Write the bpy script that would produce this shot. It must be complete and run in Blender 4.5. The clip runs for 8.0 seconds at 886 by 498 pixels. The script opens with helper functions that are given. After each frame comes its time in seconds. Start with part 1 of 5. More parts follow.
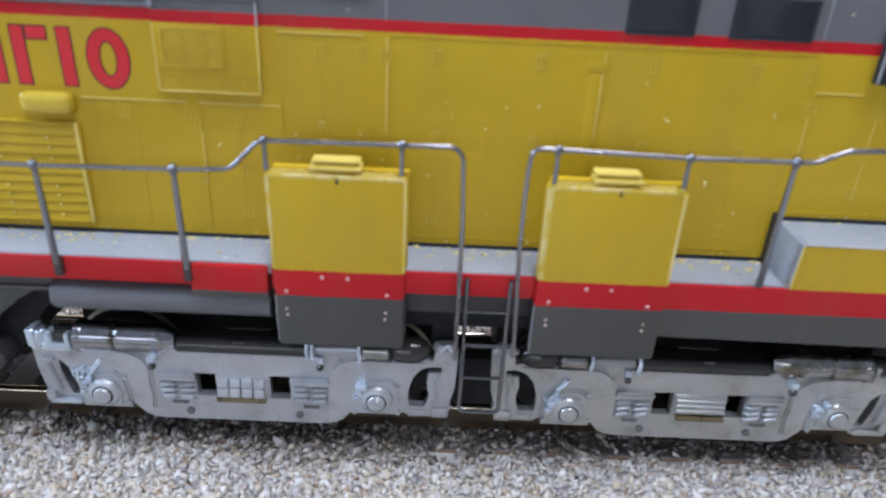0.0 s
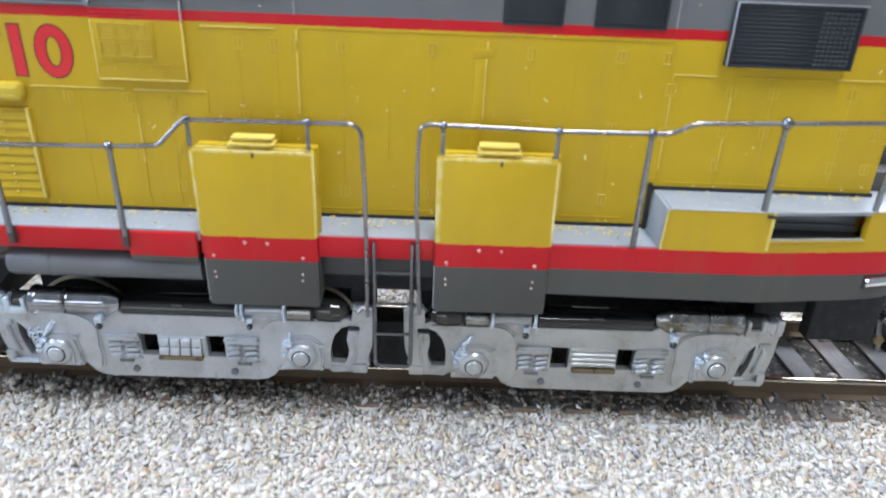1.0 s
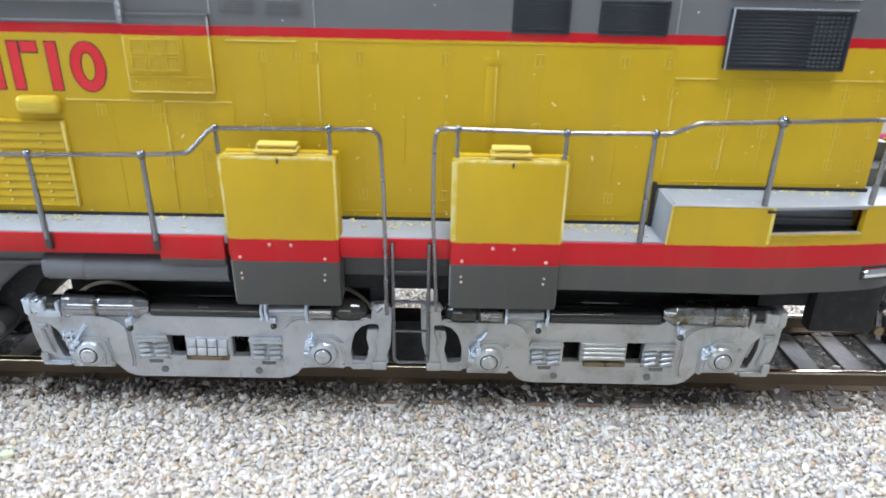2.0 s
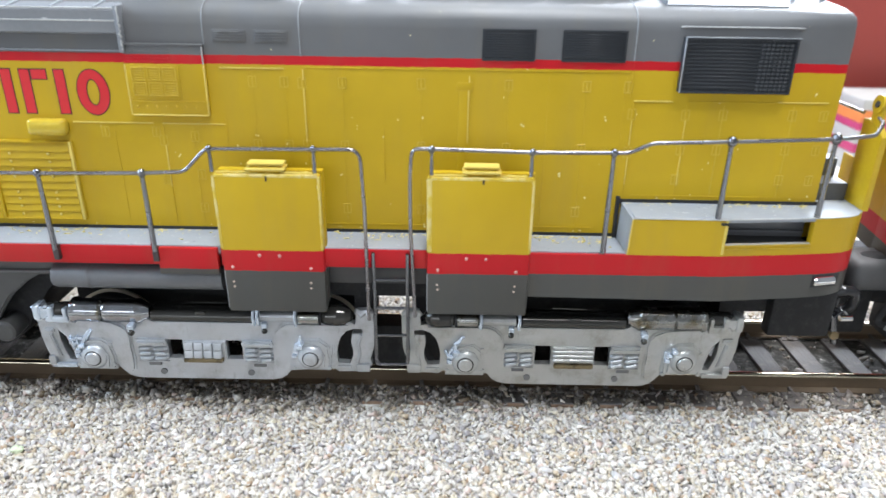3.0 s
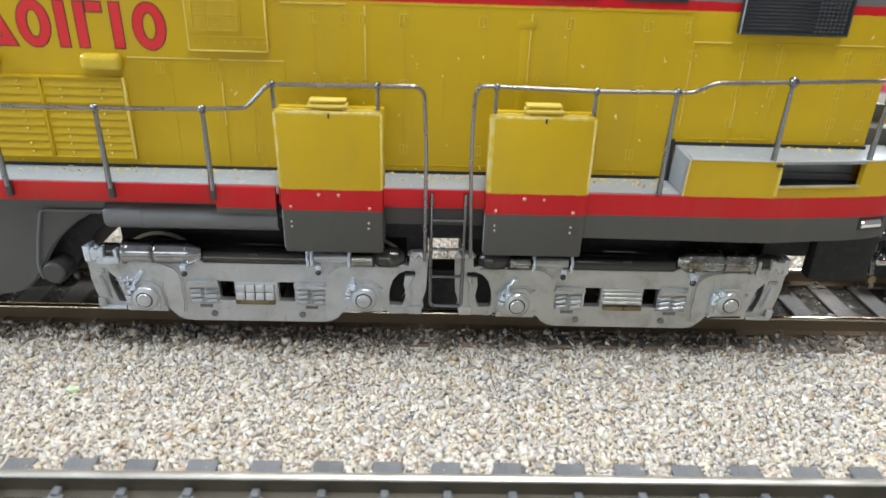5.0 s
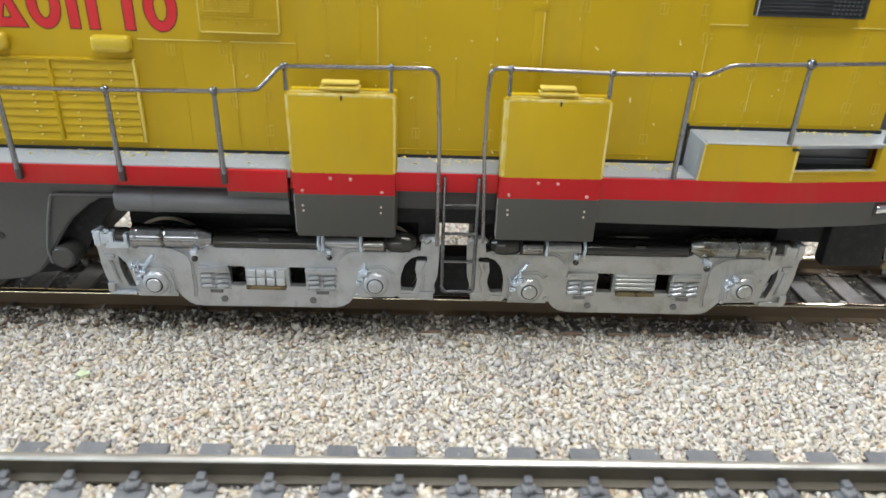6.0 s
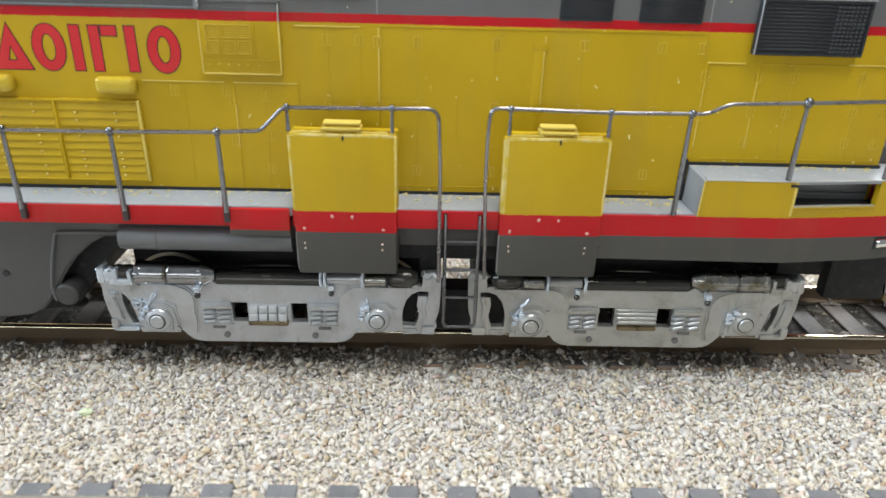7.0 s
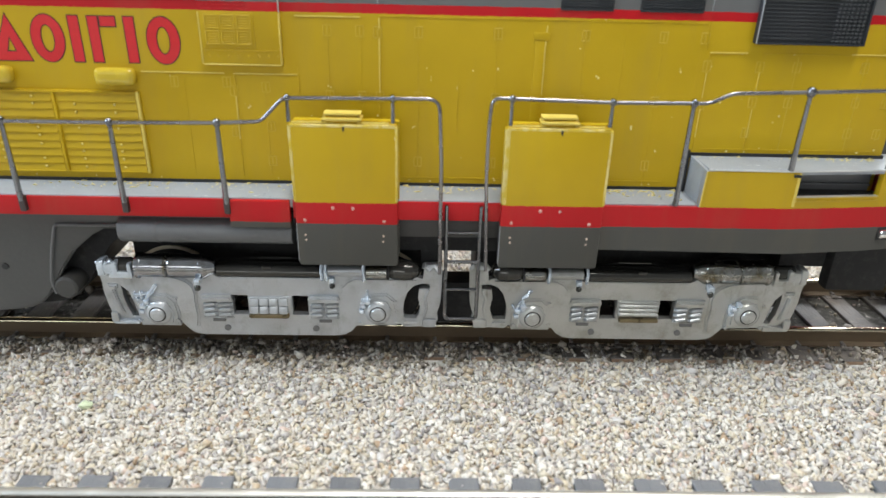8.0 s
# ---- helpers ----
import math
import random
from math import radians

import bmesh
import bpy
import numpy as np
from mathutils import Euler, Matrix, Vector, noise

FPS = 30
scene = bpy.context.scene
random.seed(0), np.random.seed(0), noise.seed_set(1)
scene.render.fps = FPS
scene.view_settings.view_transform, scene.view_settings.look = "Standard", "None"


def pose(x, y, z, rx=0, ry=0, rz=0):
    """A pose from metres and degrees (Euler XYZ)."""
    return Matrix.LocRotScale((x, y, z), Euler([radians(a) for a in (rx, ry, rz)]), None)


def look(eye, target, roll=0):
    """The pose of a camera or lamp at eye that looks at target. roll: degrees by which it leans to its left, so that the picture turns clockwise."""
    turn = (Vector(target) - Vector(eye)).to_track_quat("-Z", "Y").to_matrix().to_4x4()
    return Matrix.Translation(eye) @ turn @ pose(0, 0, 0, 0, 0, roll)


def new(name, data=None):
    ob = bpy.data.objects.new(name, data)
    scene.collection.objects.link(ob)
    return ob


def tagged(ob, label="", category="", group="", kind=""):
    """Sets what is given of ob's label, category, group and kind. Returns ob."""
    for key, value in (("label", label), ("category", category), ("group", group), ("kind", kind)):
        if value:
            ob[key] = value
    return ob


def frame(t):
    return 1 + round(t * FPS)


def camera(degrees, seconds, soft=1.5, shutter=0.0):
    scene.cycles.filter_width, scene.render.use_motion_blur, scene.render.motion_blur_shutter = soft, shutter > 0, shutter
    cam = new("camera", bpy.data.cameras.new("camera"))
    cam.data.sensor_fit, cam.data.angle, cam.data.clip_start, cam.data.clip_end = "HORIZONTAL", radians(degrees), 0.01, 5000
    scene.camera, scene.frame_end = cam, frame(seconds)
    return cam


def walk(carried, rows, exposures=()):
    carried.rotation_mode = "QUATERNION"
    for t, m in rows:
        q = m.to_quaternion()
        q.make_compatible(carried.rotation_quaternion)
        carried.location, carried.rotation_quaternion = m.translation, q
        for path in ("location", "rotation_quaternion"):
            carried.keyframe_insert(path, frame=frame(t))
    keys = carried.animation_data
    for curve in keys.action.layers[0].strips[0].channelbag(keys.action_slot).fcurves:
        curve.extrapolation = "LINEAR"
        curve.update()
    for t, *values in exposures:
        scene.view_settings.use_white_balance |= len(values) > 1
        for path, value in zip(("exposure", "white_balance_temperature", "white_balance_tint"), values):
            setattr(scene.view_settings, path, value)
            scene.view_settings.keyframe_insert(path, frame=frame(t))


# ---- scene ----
cam = camera(65.0, 8.0, 1.5, 0.5)
PATH = [
    (0, (-0.00536, -0.08439, 0.06073), (-0.00386, 0.00518, 0.01629), 2.99),
    (0.1, (-0.00539, -0.08358, 0.06004), (-0.00462, 0.00511, 0.01560), 2.80),
    (0.2, (-0.00530, -0.08296, 0.05933), (-0.00520, 0.00516, 0.01528), 2.55),
    (0.3, (-0.00533, -0.08169, 0.05846), (-0.00637, 0.00544, 0.01531), 2.35),
    (0.4, (-0.00520, -0.08240, 0.05872), (-0.00541, 0.00558, 0.01554), 2.42),
    (0.5, (-0.00504, -0.08420, 0.05949), (-0.00418, 0.00558, 0.01546), 2.57),
    (0.6, (-0.00295, -0.08639, 0.06136), (-0.00256, 0.00340, 0.01735), 2.30),
    (0.8, (0.00087, -0.09155, 0.06171), (0.00207, -0.00162, 0.01799), 2.35),
    (1, (0.00618, -0.09551, 0.06080), (0.00729, -0.00528, 0.01769), 2.29),
    (1.1, (0.00620, -0.09670, 0.06060), (0.00699, -0.00651, 0.01742), 2.22),
    (1.5, (0.00547, -0.09808, 0.06033), (0.00679, -0.00737, 0.01827), 1.69),
    (1.7, (0.00463, -0.09877, 0.05999), (0.00575, -0.00774, 0.01860), 1.46),
    (2.8, (0.00718, -0.10505, 0.06380), (0.00647, -0.01372, 0.02307), 0.86),
    (3, (0.00871, -0.10640, 0.06396), (0.00829, -0.01484, 0.02377), 0.86),
    (3.1, (0.00930, -0.10690, 0.06400), (0.00850, -0.01523, 0.02404), 0.88),
    (3.2, (0.00980, -0.10720, 0.06390), (0.00937, -0.01545, 0.02413), 0.92),
    (3.3, (0.01020, -0.10740, 0.06390), (0.00973, -0.01558, 0.02428), 0.97),
    (3.4, (0.01040, -0.10740, 0.06390), (0.01064, -0.01553, 0.02440), 1.02),
    (3.5, (0.01043, -0.10746, 0.06389), (0.01122, -0.01554, 0.02452), 1.08),
    (4, (0.00808, -0.10670, 0.06387), (0.00887, -0.01460, 0.02491), 1.26),
    (4.2, (0.00426, -0.11108, 0.06567), (0.00583, -0.01960, 0.02531), 1.74),
    (4.3, (0.00013, -0.11395, 0.07031), (0.00156, -0.02289, 0.02901), 1.60),
    (4.4, (-0.00303, -0.11215, 0.07048), (-0.00044, -0.02176, 0.02777), 1.72),
    (4.5, (-0.00238, -0.10977, 0.05948), (0.00013, -0.01902, 0.01755), 1.86),
    (4.5333, (-0.00228, -0.10941, 0.05790), (0.00022, -0.01862, 0.01607), 1.88),
    (4.6, (-0.00295, -0.11013, 0.06192), (-0.00028, -0.01936, 0.02004), 1.87),
    (4.7, (-0.00228, -0.10922, 0.06155), (0.00056, -0.01891, 0.01870), 1.90),
    (5.8, (-0.00375, -0.10833, 0.05784), (-0.00125, -0.01881, 0.01334), 1.99),
    (6, (-0.00413, -0.10864, 0.05837), (-0.00136, -0.01916, 0.01380), 1.99),
    (6.1, (-0.00430, -0.10860, 0.05900), (-0.00166, -0.01944, 0.01379), 1.97),
    (6.2, (-0.00440, -0.10860, 0.05970), (-0.00197, -0.01972, 0.01391), 1.90),
    (6.3, (-0.00440, -0.10860, 0.06040), (-0.00215, -0.01970, 0.01464), 1.83),
    (6.4, (-0.00440, -0.10860, 0.06090), (-0.00215, -0.01929, 0.01596), 1.77),
    (6.5, (-0.00445, -0.10853, 0.06121), (-0.00228, -0.01875, 0.01721), 1.74),
    (7, (-0.00400, -0.10774, 0.06137), (-0.00166, -0.01733, 0.01871), 1.61),
    (7.5, (-0.00415, -0.10768, 0.06004), (-0.00165, -0.01709, 0.01776), 1.59),
    (8, (-0.00410, -0.10784, 0.06010), (-0.00180, -0.01743, 0.01743), 1.47),
]
walk(cam, [(t, look(eye, target, roll)) for t, eye, target, roll in PATH],
     exposures=((0.0, -0.11, 5620, 16), (0.5, 0.07, 5540, 14), (1.0, 0.22, 5750, 11), (1.5, 0.25, 5820, 11), (3.0, 0.27, 6020, 10), (3.5, 0.25, 6080, 10), (4.0, 0.18, 6100, 8), (4.5, 0.08, 6350, 8), (5.8, -0.03, 6500, 8), (8.0, -0.03, 6500, 8)))

cam.data.dof.use_dof, cam.data.dof.focus_distance, cam.data.dof.aperture_fstop = True, 0.112, 26.0

# ---- light: ceiling lights over a model railway, daylight from a window at one side ----
world = bpy.data.worlds.new("room_light")
scene.world = world
world.use_nodes = True
back = world.node_tree.nodes["Background"]
back.inputs["Color"].default_value = (0.93, 0.97, 1.0, 1)
back.inputs["Strength"].default_value = 0.26


def area_lamp(name, eye, target, power, sx, sy, color):
    data = bpy.data.lights.new(name, "AREA")
    data.shape, data.size, data.size_y = "RECTANGLE", sx, sy
    data.energy, data.color = power, color
    ob = new(name, data)
    ob.matrix_world = look(eye, target)
    return ob


area_lamp("ceiling_light", (0.15, 0.01, 1.15), (0.05, 0, 0), 21.8, 1.2, 0.25, (1.0, 0.985, 0.955))
# added fill behind the camera, for hood side and cylinder highlights
area_lamp("front_fill", (-0.60, -1.75, 0.48), (0.03, 0, 0.02), 4.9, 1.5, 0.20, (0.97, 0.985, 1.0))
area_lamp("window_daylight", (-1.25, -0.15, 0.70), (0, 0, 0), 23.0, 0.60, 0.70, (0.70, 0.85, 1.0))

area_lamp("ceiling_light", (0.33, 1.75, 1.10), (0.13, 0, 0.03), 24.0, 2.0, 0.35, (0.96, 0.98, 1.0))
area_lamp("far_window", (0.86, 1.35, 0.50), (0.05, 0, 0.05), 28.0, 0.50, 0.95, (0.92, 0.96, 1.0))

# ---- small tools; all lengths below are in millimetres ----
MM = 0.001


class Nodes:
    """A short way to wire a material."""

    def __init__(self, name):
        self.mat = bpy.data.materials.new(name)
        self.mat.use_nodes = True
        self.tree = self.mat.node_tree
        self.shader = self.tree.nodes["Principled BSDF"]
        self.coord = self.add("ShaderNodeTexCoord").outputs["Object"]

    def add(self, kind):
        return self.tree.nodes.new(kind)

    def put(self, socket, value):
        if isinstance(value, bpy.types.NodeSocket):
            self.tree.links.new(value, socket)
        else:
            socket.default_value = value

    def math(self, op, a, b=0.0):
        node = self.add("ShaderNodeMath")
        node.operation = op
        self.put(node.inputs[0], a)
        self.put(node.inputs[1], b)
        return node.outputs[0]

    def mix(self, fac, a, b, blend="MIX"):
        node = self.add("ShaderNodeMix")
        node.data_type, node.blend_type = "RGBA", blend
        self.put(node.inputs[0], fac)
        self.put(node.inputs[6], a if isinstance(a, bpy.types.NodeSocket) else (*a, 1))
        self.put(node.inputs[7], b if isinstance(b, bpy.types.NodeSocket) else (*b, 1))
        return node.outputs[2]

    def noise(self, size, detail=3.0, rough=0.55, stretch=(1, 1, 1), seed=0.0):
        """Noise whose patches are about size millimetres wide."""
        at = self.add("ShaderNodeMapping")
        self.put(at.inputs["Vector"], self.coord)
        at.inputs["Scale"].default_value = stretch
        at.inputs["Location"].default_value = (seed, seed * 0.7, seed * 0.3)
        node = self.add("ShaderNodeTexNoise")
        self.put(node.inputs["Vector"], at.outputs[0])
        node.inputs["Scale"].default_value = 1000.0 / size
        node.inputs["Detail"].default_value, node.inputs["Roughness"].default_value = detail, rough
        return node.outputs["Fac"]

    def ramp(self, value, lo, hi, a=0.0, b=1.0):
        node = self.add("ShaderNodeMapRange")
        for n, v in enumerate((value, lo, hi, a, b)):
            self.put(node.inputs[n], v)
        return node.outputs[0]

    def bump(self, height, depth, strength=1.0):
        node = self.add("ShaderNodeBump")
        node.inputs["Strength"].default_value = strength
        node.inputs["Distance"].default_value = depth * MM
        self.put(node.inputs["Height"], height)
        self.put(self.shader.inputs["Normal"], node.outputs[0])

    def done(self, color, rough=0.5, metal=0.0):
        self.put(self.shader.inputs["Base Color"], color if isinstance(color, bpy.types.NodeSocket) else (*color, 1))
        self.put(self.shader.inputs["Roughness"], rough)
        self.put(self.shader.inputs["Metallic"], metal)
        return self.mat


def plain(name, color, rough=0.5, metal=0.0, grain=0.6, patch=6.0, vary=0.18, depth=0.02, dust=0.0):
    """A painted or moulded surface with fine grain, broad patches and some dust."""
    n = Nodes(name)
    fine, broad = n.noise(grain, 4), n.noise(patch, 2, seed=3.1)
    dark = tuple(c * (1 - vary) for c in color)
    lite = tuple(min(1.0, c * (1 + vary)) for c in color)
    col = n.mix(broad, dark, lite)
    col = n.mix(n.ramp(fine, 0.3, 0.7, 0.0, 0.35), col, n.mix(1.0, col, (0.8, 0.8, 0.8), "MULTIPLY"))
    if dust:
        col = n.mix(n.math("MULTIPLY", n.ramp(n.noise(1.6, 5, 0.7, seed=7), 0.5, 0.75), dust), col, (0.42, 0.40, 0.36))
    n.bump(fine, depth)
    return n.done(col, n.ramp(broad, 0.3, 0.7, max(0.05, rough - 0.07), rough + 0.08), metal)


YELLOW, RED, GREY = (0.520, 0.346, 0.009), (0.49, 0.009, 0.014), (0.140, 0.141, 0.143)


def livery(name, top=24.72):
    """Yellow shell with red bands and grey below and above, painted by height with an uneven hand."""
    n = Nodes(name)
    split = n.add("ShaderNodeSeparateXYZ")
    n.put(split.inputs[0], n.coord)
    z = n.math("ADD", split.outputs[2], n.math("MULTIPLY", n.math("SUBTRACT", n.noise(1.4, 3), 0.5), 0.22 * MM))
    broad, fine = n.noise(14, 3, seed=1.7), n.noise(0.35, 3, seed=5)
    yellow = n.mix(n.ramp(broad, 0.3, 0.7), tuple(c * 0.93 for c in YELLOW), tuple(c * 1.06 for c in YELLOW))
    grey = n.mix(n.ramp(broad, 0.3, 0.7), tuple(c * 0.9 for c in GREY), tuple(c * 1.1 for c in GREY))
    col = n.mix(n.math("GREATER_THAN", z, 21.6 * MM), (0.082, 0.080, 0.073), RED)
    col = n.mix(n.math("GREATER_THAN", z, top * MM), col, yellow)
    col = n.mix(n.math("GREATER_THAN", z, 48.85 * MM), col, RED)
    col = n.mix(n.math("GREATER_THAN", z, 50.05 * MM), col, grey)
    # small flaked spots and faint streaks of dust
    spots = n.noise(0.9, 2, 0.4, seed=11)
    col = n.mix(n.ramp(spots, 0.80, 0.815), col, (0.78, 0.70, 0.42))
    streak = n.noise(5, 4, 0.6, stretch=(1, 1, 0.15), seed=2.2)
    col = n.mix(n.ramp(streak, 0.5, 0.8, 0.0, 0.16), col, (0.20, 0.16, 0.08))
    n.bump(n.math("ADD", fine, n.math("MULTIPLY", n.noise(2.5, 2, seed=9), 1.5)), 0.012)
    n.shader.inputs["Specular IOR Level"].default_value = 0.27
    return n.done(col, n.ramp(broad, 0.3, 0.7, 0.34, 0.48))


def silver_paint(name, base, stain, amount, metal=0.3, rough=0.36):
    """Silver-painted casting: soft sheen, stained in patches, dusty specks."""
    n = Nodes(name)
    broad, fine = n.noise(5, 3, seed=4), n.noise(0.4, 4, seed=8)
    col = n.mix(n.ramp(broad, 0.35, 0.7), tuple(c * 0.92 for c in base), tuple(c * 1.06 for c in base))
    grime = n.ramp(n.noise(3.4, 6, 0.7, seed=6), 0.50, 0.74, 0.0, amount)
    col = n.mix(grime, col, stain)
    streak = n.ramp(n.noise(1.2, 4, 0.6, stretch=(1, 1, 0.2), seed=16), 0.62, 0.76, 0.0, amount * 0.8)
    col = n.mix(streak, col, tuple(c * 0.7 for c in stain))
    n.bump(n.math("ADD", n.math("MULTIPLY", fine, 0.6), n.math("MULTIPLY", n.noise(1.3, 3, seed=14), 1.8)), 0.07)
    n.shader.inputs["Coat Weight"].default_value, n.shader.inputs["Coat Roughness"].default_value = 0.8, 0.12
    return n.done(col, n.ramp(broad, 0.3, 0.7, rough - 0.06, rough + 0.08), metal)


def stained_metal(name, base, stain, amount, rough):
    """Bare bright metal with a film of old oil."""
    n = Nodes(name)
    spots = n.ramp(n.noise(2.0, 4, 0.65, seed=5), 0.5, 0.66, 0.0, amount)
    col = n.mix(spots, base, stain)
    n.bump(n.noise(2.2, 2, seed=2), 0.03)
    return n.done(col, n.ramp(n.noise(1.5, 3, seed=9), 0.3, 0.7, rough - 0.05, rough + 0.1), 1.0)


def stones_material(name, soil=0.0):
    """Chips of mixed stone, each with its own colour; soil stains them brown."""
    n = Nodes(name)
    geo = n.add("ShaderNodeNewGeometry")
    pick = n.add("ShaderNodeValToRGB")
    n.put(pick.inputs[0], geo.outputs["Random Per Island"])
    stops = [(0.0, (0.66, 0.65, 0.63)), (0.12, (0.56, 0.54, 0.52)), (0.22, (0.74, 0.73, 0.71)), (0.38, (0.57, 0.53, 0.45)), (0.46, (0.58, 0.575, 0.59)),
             (0.56, (0.66, 0.61, 0.50)), (0.64, (0.47, 0.46, 0.47)), (0.71, (0.70, 0.67, 0.62)), (0.80, (0.56, 0.48, 0.37)), (0.84, (0.62, 0.52, 0.48)),
             (0.88, (0.33, 0.32, 0.34)), (0.925, (0.78, 0.77, 0.76)), (0.98, (0.45, 0.34, 0.24))]
    pick.color_ramp.interpolation = "CONSTANT"
    while len(pick.color_ramp.elements) < len(stops):
        pick.color_ramp.elements.new(0.5)
    for e, (p, c) in zip(pick.color_ramp.elements, stops):
        e.position, e.color = p, (*c, 1)
    col = n.mix(n.ramp(n.noise(0.35, 3), 0.35, 0.7, 0.0, 0.35), pick.outputs[0], n.mix(1.0, pick.outputs[0], (0.62, 0.58, 0.52), "MULTIPLY"))
    col = n.mix(1.0, col, (0.915, 0.875, 0.82), "MULTIPLY")
    if soil:
        clean = n.math("GREATER_THAN", n.math("FRACT", n.math("MULTIPLY", geo.outputs["Random Per Island"], 37.0)), 0.22)
        cover = n.ramp(n.noise(3.2, 4, 0.65, seed=12), 0.36, 0.60, min(1.0, soil * 1.2), soil * 0.4)
        col = n.mix(n.math("MULTIPLY", cover, n.math("ADD", n.math("MULTIPLY", clean, 0.75), 0.25)), col, (0.115, 0.085, 0.053))
    n.bump(n.noise(0.15, 3), 0.03)
    return n.done(col, 0.55)


def bed_material(name):
    """The glued sand below the loose stones."""
    n = Nodes(name)
    cells = n.add("ShaderNodeTexVoronoi")
    n.put(cells.inputs["Vector"], n.coord)
    cells.inputs["Scale"].default_value = 1000 / 1.1
    grey = n.add("ShaderNodeSeparateColor")
    n.put(grey.inputs[0], cells.outputs["Color"])
    col = n.mix(grey.outputs[0], (0.52, 0.49, 0.44), (0.76, 0.73, 0.67))
    n.bump(cells.outputs["Distance"], -0.3)
    return n.done(col, 0.8)


def tie_material(name, dark, light, dirt, sheen=0.6):
    """Moulded ties with a wood grain along them, some soiled."""
    n = Nodes(name)
    grain = n.noise(0.5, 4, 0.7, stretch=(1, 0.06, 1))
    one = n.add("ShaderNodeObjectInfo").outputs["Random"]
    col = n.mix(grain, dark, light)
    col = n.mix(n.math("MULTIPLY", one, 0.4), col, tuple(c * 1.25 for c in light))
    col = n.mix(n.ramp(n.noise(1.8, 4, 0.7, seed=3), 0.52, 0.72, 0, 0.6), col, dirt)
    n.bump(grain, 0.2)
    return n.done(col, sheen)


M_LIV = livery("painted_shell")
M_SILL = livery("painted_sill", 25.6)
M_GLOSS = plain("glossy_yellow", (0.62, 0.45, 0.04), 0.16, vary=0.08)
M_NEXT = livery("next_shell")
M_NEXT.node_tree.nodes["Principled BSDF"].inputs["Specular IOR Level"].default_value = 0.12
M_YELLOW = plain("yellow_paint", YELLOW, 0.42, vary=0.06)
M_LIV_PLAIN = plain("hood_yellow", YELLOW, 0.42, vary=0.05)
M_LIV_PLAIN.node_tree.nodes["Principled BSDF"].inputs["Specular IOR Level"].default_value = 0.27
M_GREY = plain("grey_paint", (0.062, 0.061, 0.060), 0.45, vary=0.1)
M_ROOF = plain("roof_grey_paint", (0.245, 0.257, 0.275), 0.36, vary=0.1)


def scuffed(name, base):
    """Grey walkway paint with pale scratches, dust and dark specks."""
    n = Nodes(name)
    fine, broad = n.noise(0.4, 4), n.noise(5, 3, seed=3.1)
    col = n.mix(broad, tuple(c * 0.85 for c in base), tuple(c * 1.12 for c in base))
    col = n.mix(n.ramp(n.noise(1.1, 5, 0.7, seed=7), 0.52, 0.72, 0, 0.35), col, (0.40, 0.39, 0.36))
    scratch = n.ramp(n.noise(0.5, 3, 0.6, stretch=(0.35, 1, 1), seed=21), 0.68, 0.72, 0, 0.8)
    col = n.mix(scratch, col, (0.74, 0.74, 0.72))
    col = n.mix(n.ramp(n.noise(0.6, 3, 0.5, seed=31), 0.70, 0.74, 0, 0.8), col, (0.06, 0.06, 0.06))
    n.bump(fine, 0.05)
    return n.done(col, 0.48)


M_DECK = scuffed("walkway_grey", (0.33, 0.355, 0.39))
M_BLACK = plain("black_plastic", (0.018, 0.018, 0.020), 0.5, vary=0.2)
M_GLOSSBLACK = plain("glossy_black", (0.02, 0.02, 0.022), 0.14, vary=0.2, depth=0.01)
M_MESH = plain("black_mesh_paint", (0.020, 0.023, 0.028), 0.5, vary=0.2)
# lighter grey for the highlights drawn on the big grille's mesh
M_DOTS = plain("mesh_highlight_paint", (0.085, 0.09, 0.095), 0.35, vary=0.25, patch=2.0)
M_SKIRT = plain("fuel_tank_grey", (0.078, 0.077, 0.076), 0.4, vary=0.1)
M_SEAM = plain("dull_seam_grey", (0.30, 0.31, 0.32), 0.4)
M_CHASSIS = plain("dull_black_chassis", (0.034, 0.034, 0.035), 0.6, vary=0.2, dust=0.06)
M_CHASSIS.node_tree.nodes["Principled BSDF"].inputs["Specular IOR Level"].default_value = 0.12
M_SHINY = plain("oiled_black_metal", (0.07, 0.068, 0.062), 0.14, 0.6, vary=0.3, depth=0.008)
M_SILVER = silver_paint("silver_paint", (0.51, 0.53, 0.555), (0.20, 0.19, 0.155), 0.42, 0.62)
M_STAINED = silver_paint("stained_silver_paint", (0.465, 0.47, 0.455), (0.19, 0.175, 0.11), 0.55, 0.65)
# pale bluish tone: the window's glints put into the castings' colour
M_GLINT_CASTING = silver_paint("glint_tinted_casting", (0.68, 0.76, 0.86), (0.30, 0.30, 0.30), 0.25, 0.65, 0.2)
M_FOOT = plain("dark_foot_paint", (0.07, 0.055, 0.055), 0.4, 0.3)
M_SPRING = plain("silver_spring", (0.48, 0.50, 0.52), 0.34, 0.5)
M_BOX = plain("dull_dark_grey", (0.085, 0.086, 0.088), 0.5, vary=0.15)
# slightly lighter yellow: light on raised hood details, put into the colour
M_LIT_RELIEF = plain("lit_yellow_relief", (0.575, 0.397, 0.02), 0.42, vary=0.12, patch=2.0)
M_POCKET = plain("dull_grey_recess", (0.15, 0.15, 0.15), 0.5)
M_BRIGHT = stained_metal("glossy_dark_metal", (0.38, 0.39, 0.41), (0.15, 0.12, 0.085), 0.35, 0.16)
M_OILED = stained_metal("oil_stained_metal", (0.31, 0.31, 0.295), (0.13, 0.10, 0.04), 0.8, 0.2)
M_BRONZE = plain("stained_bronze", (0.20, 0.155, 0.085), 0.3, 0.6, vary=0.3, patch=2.0)
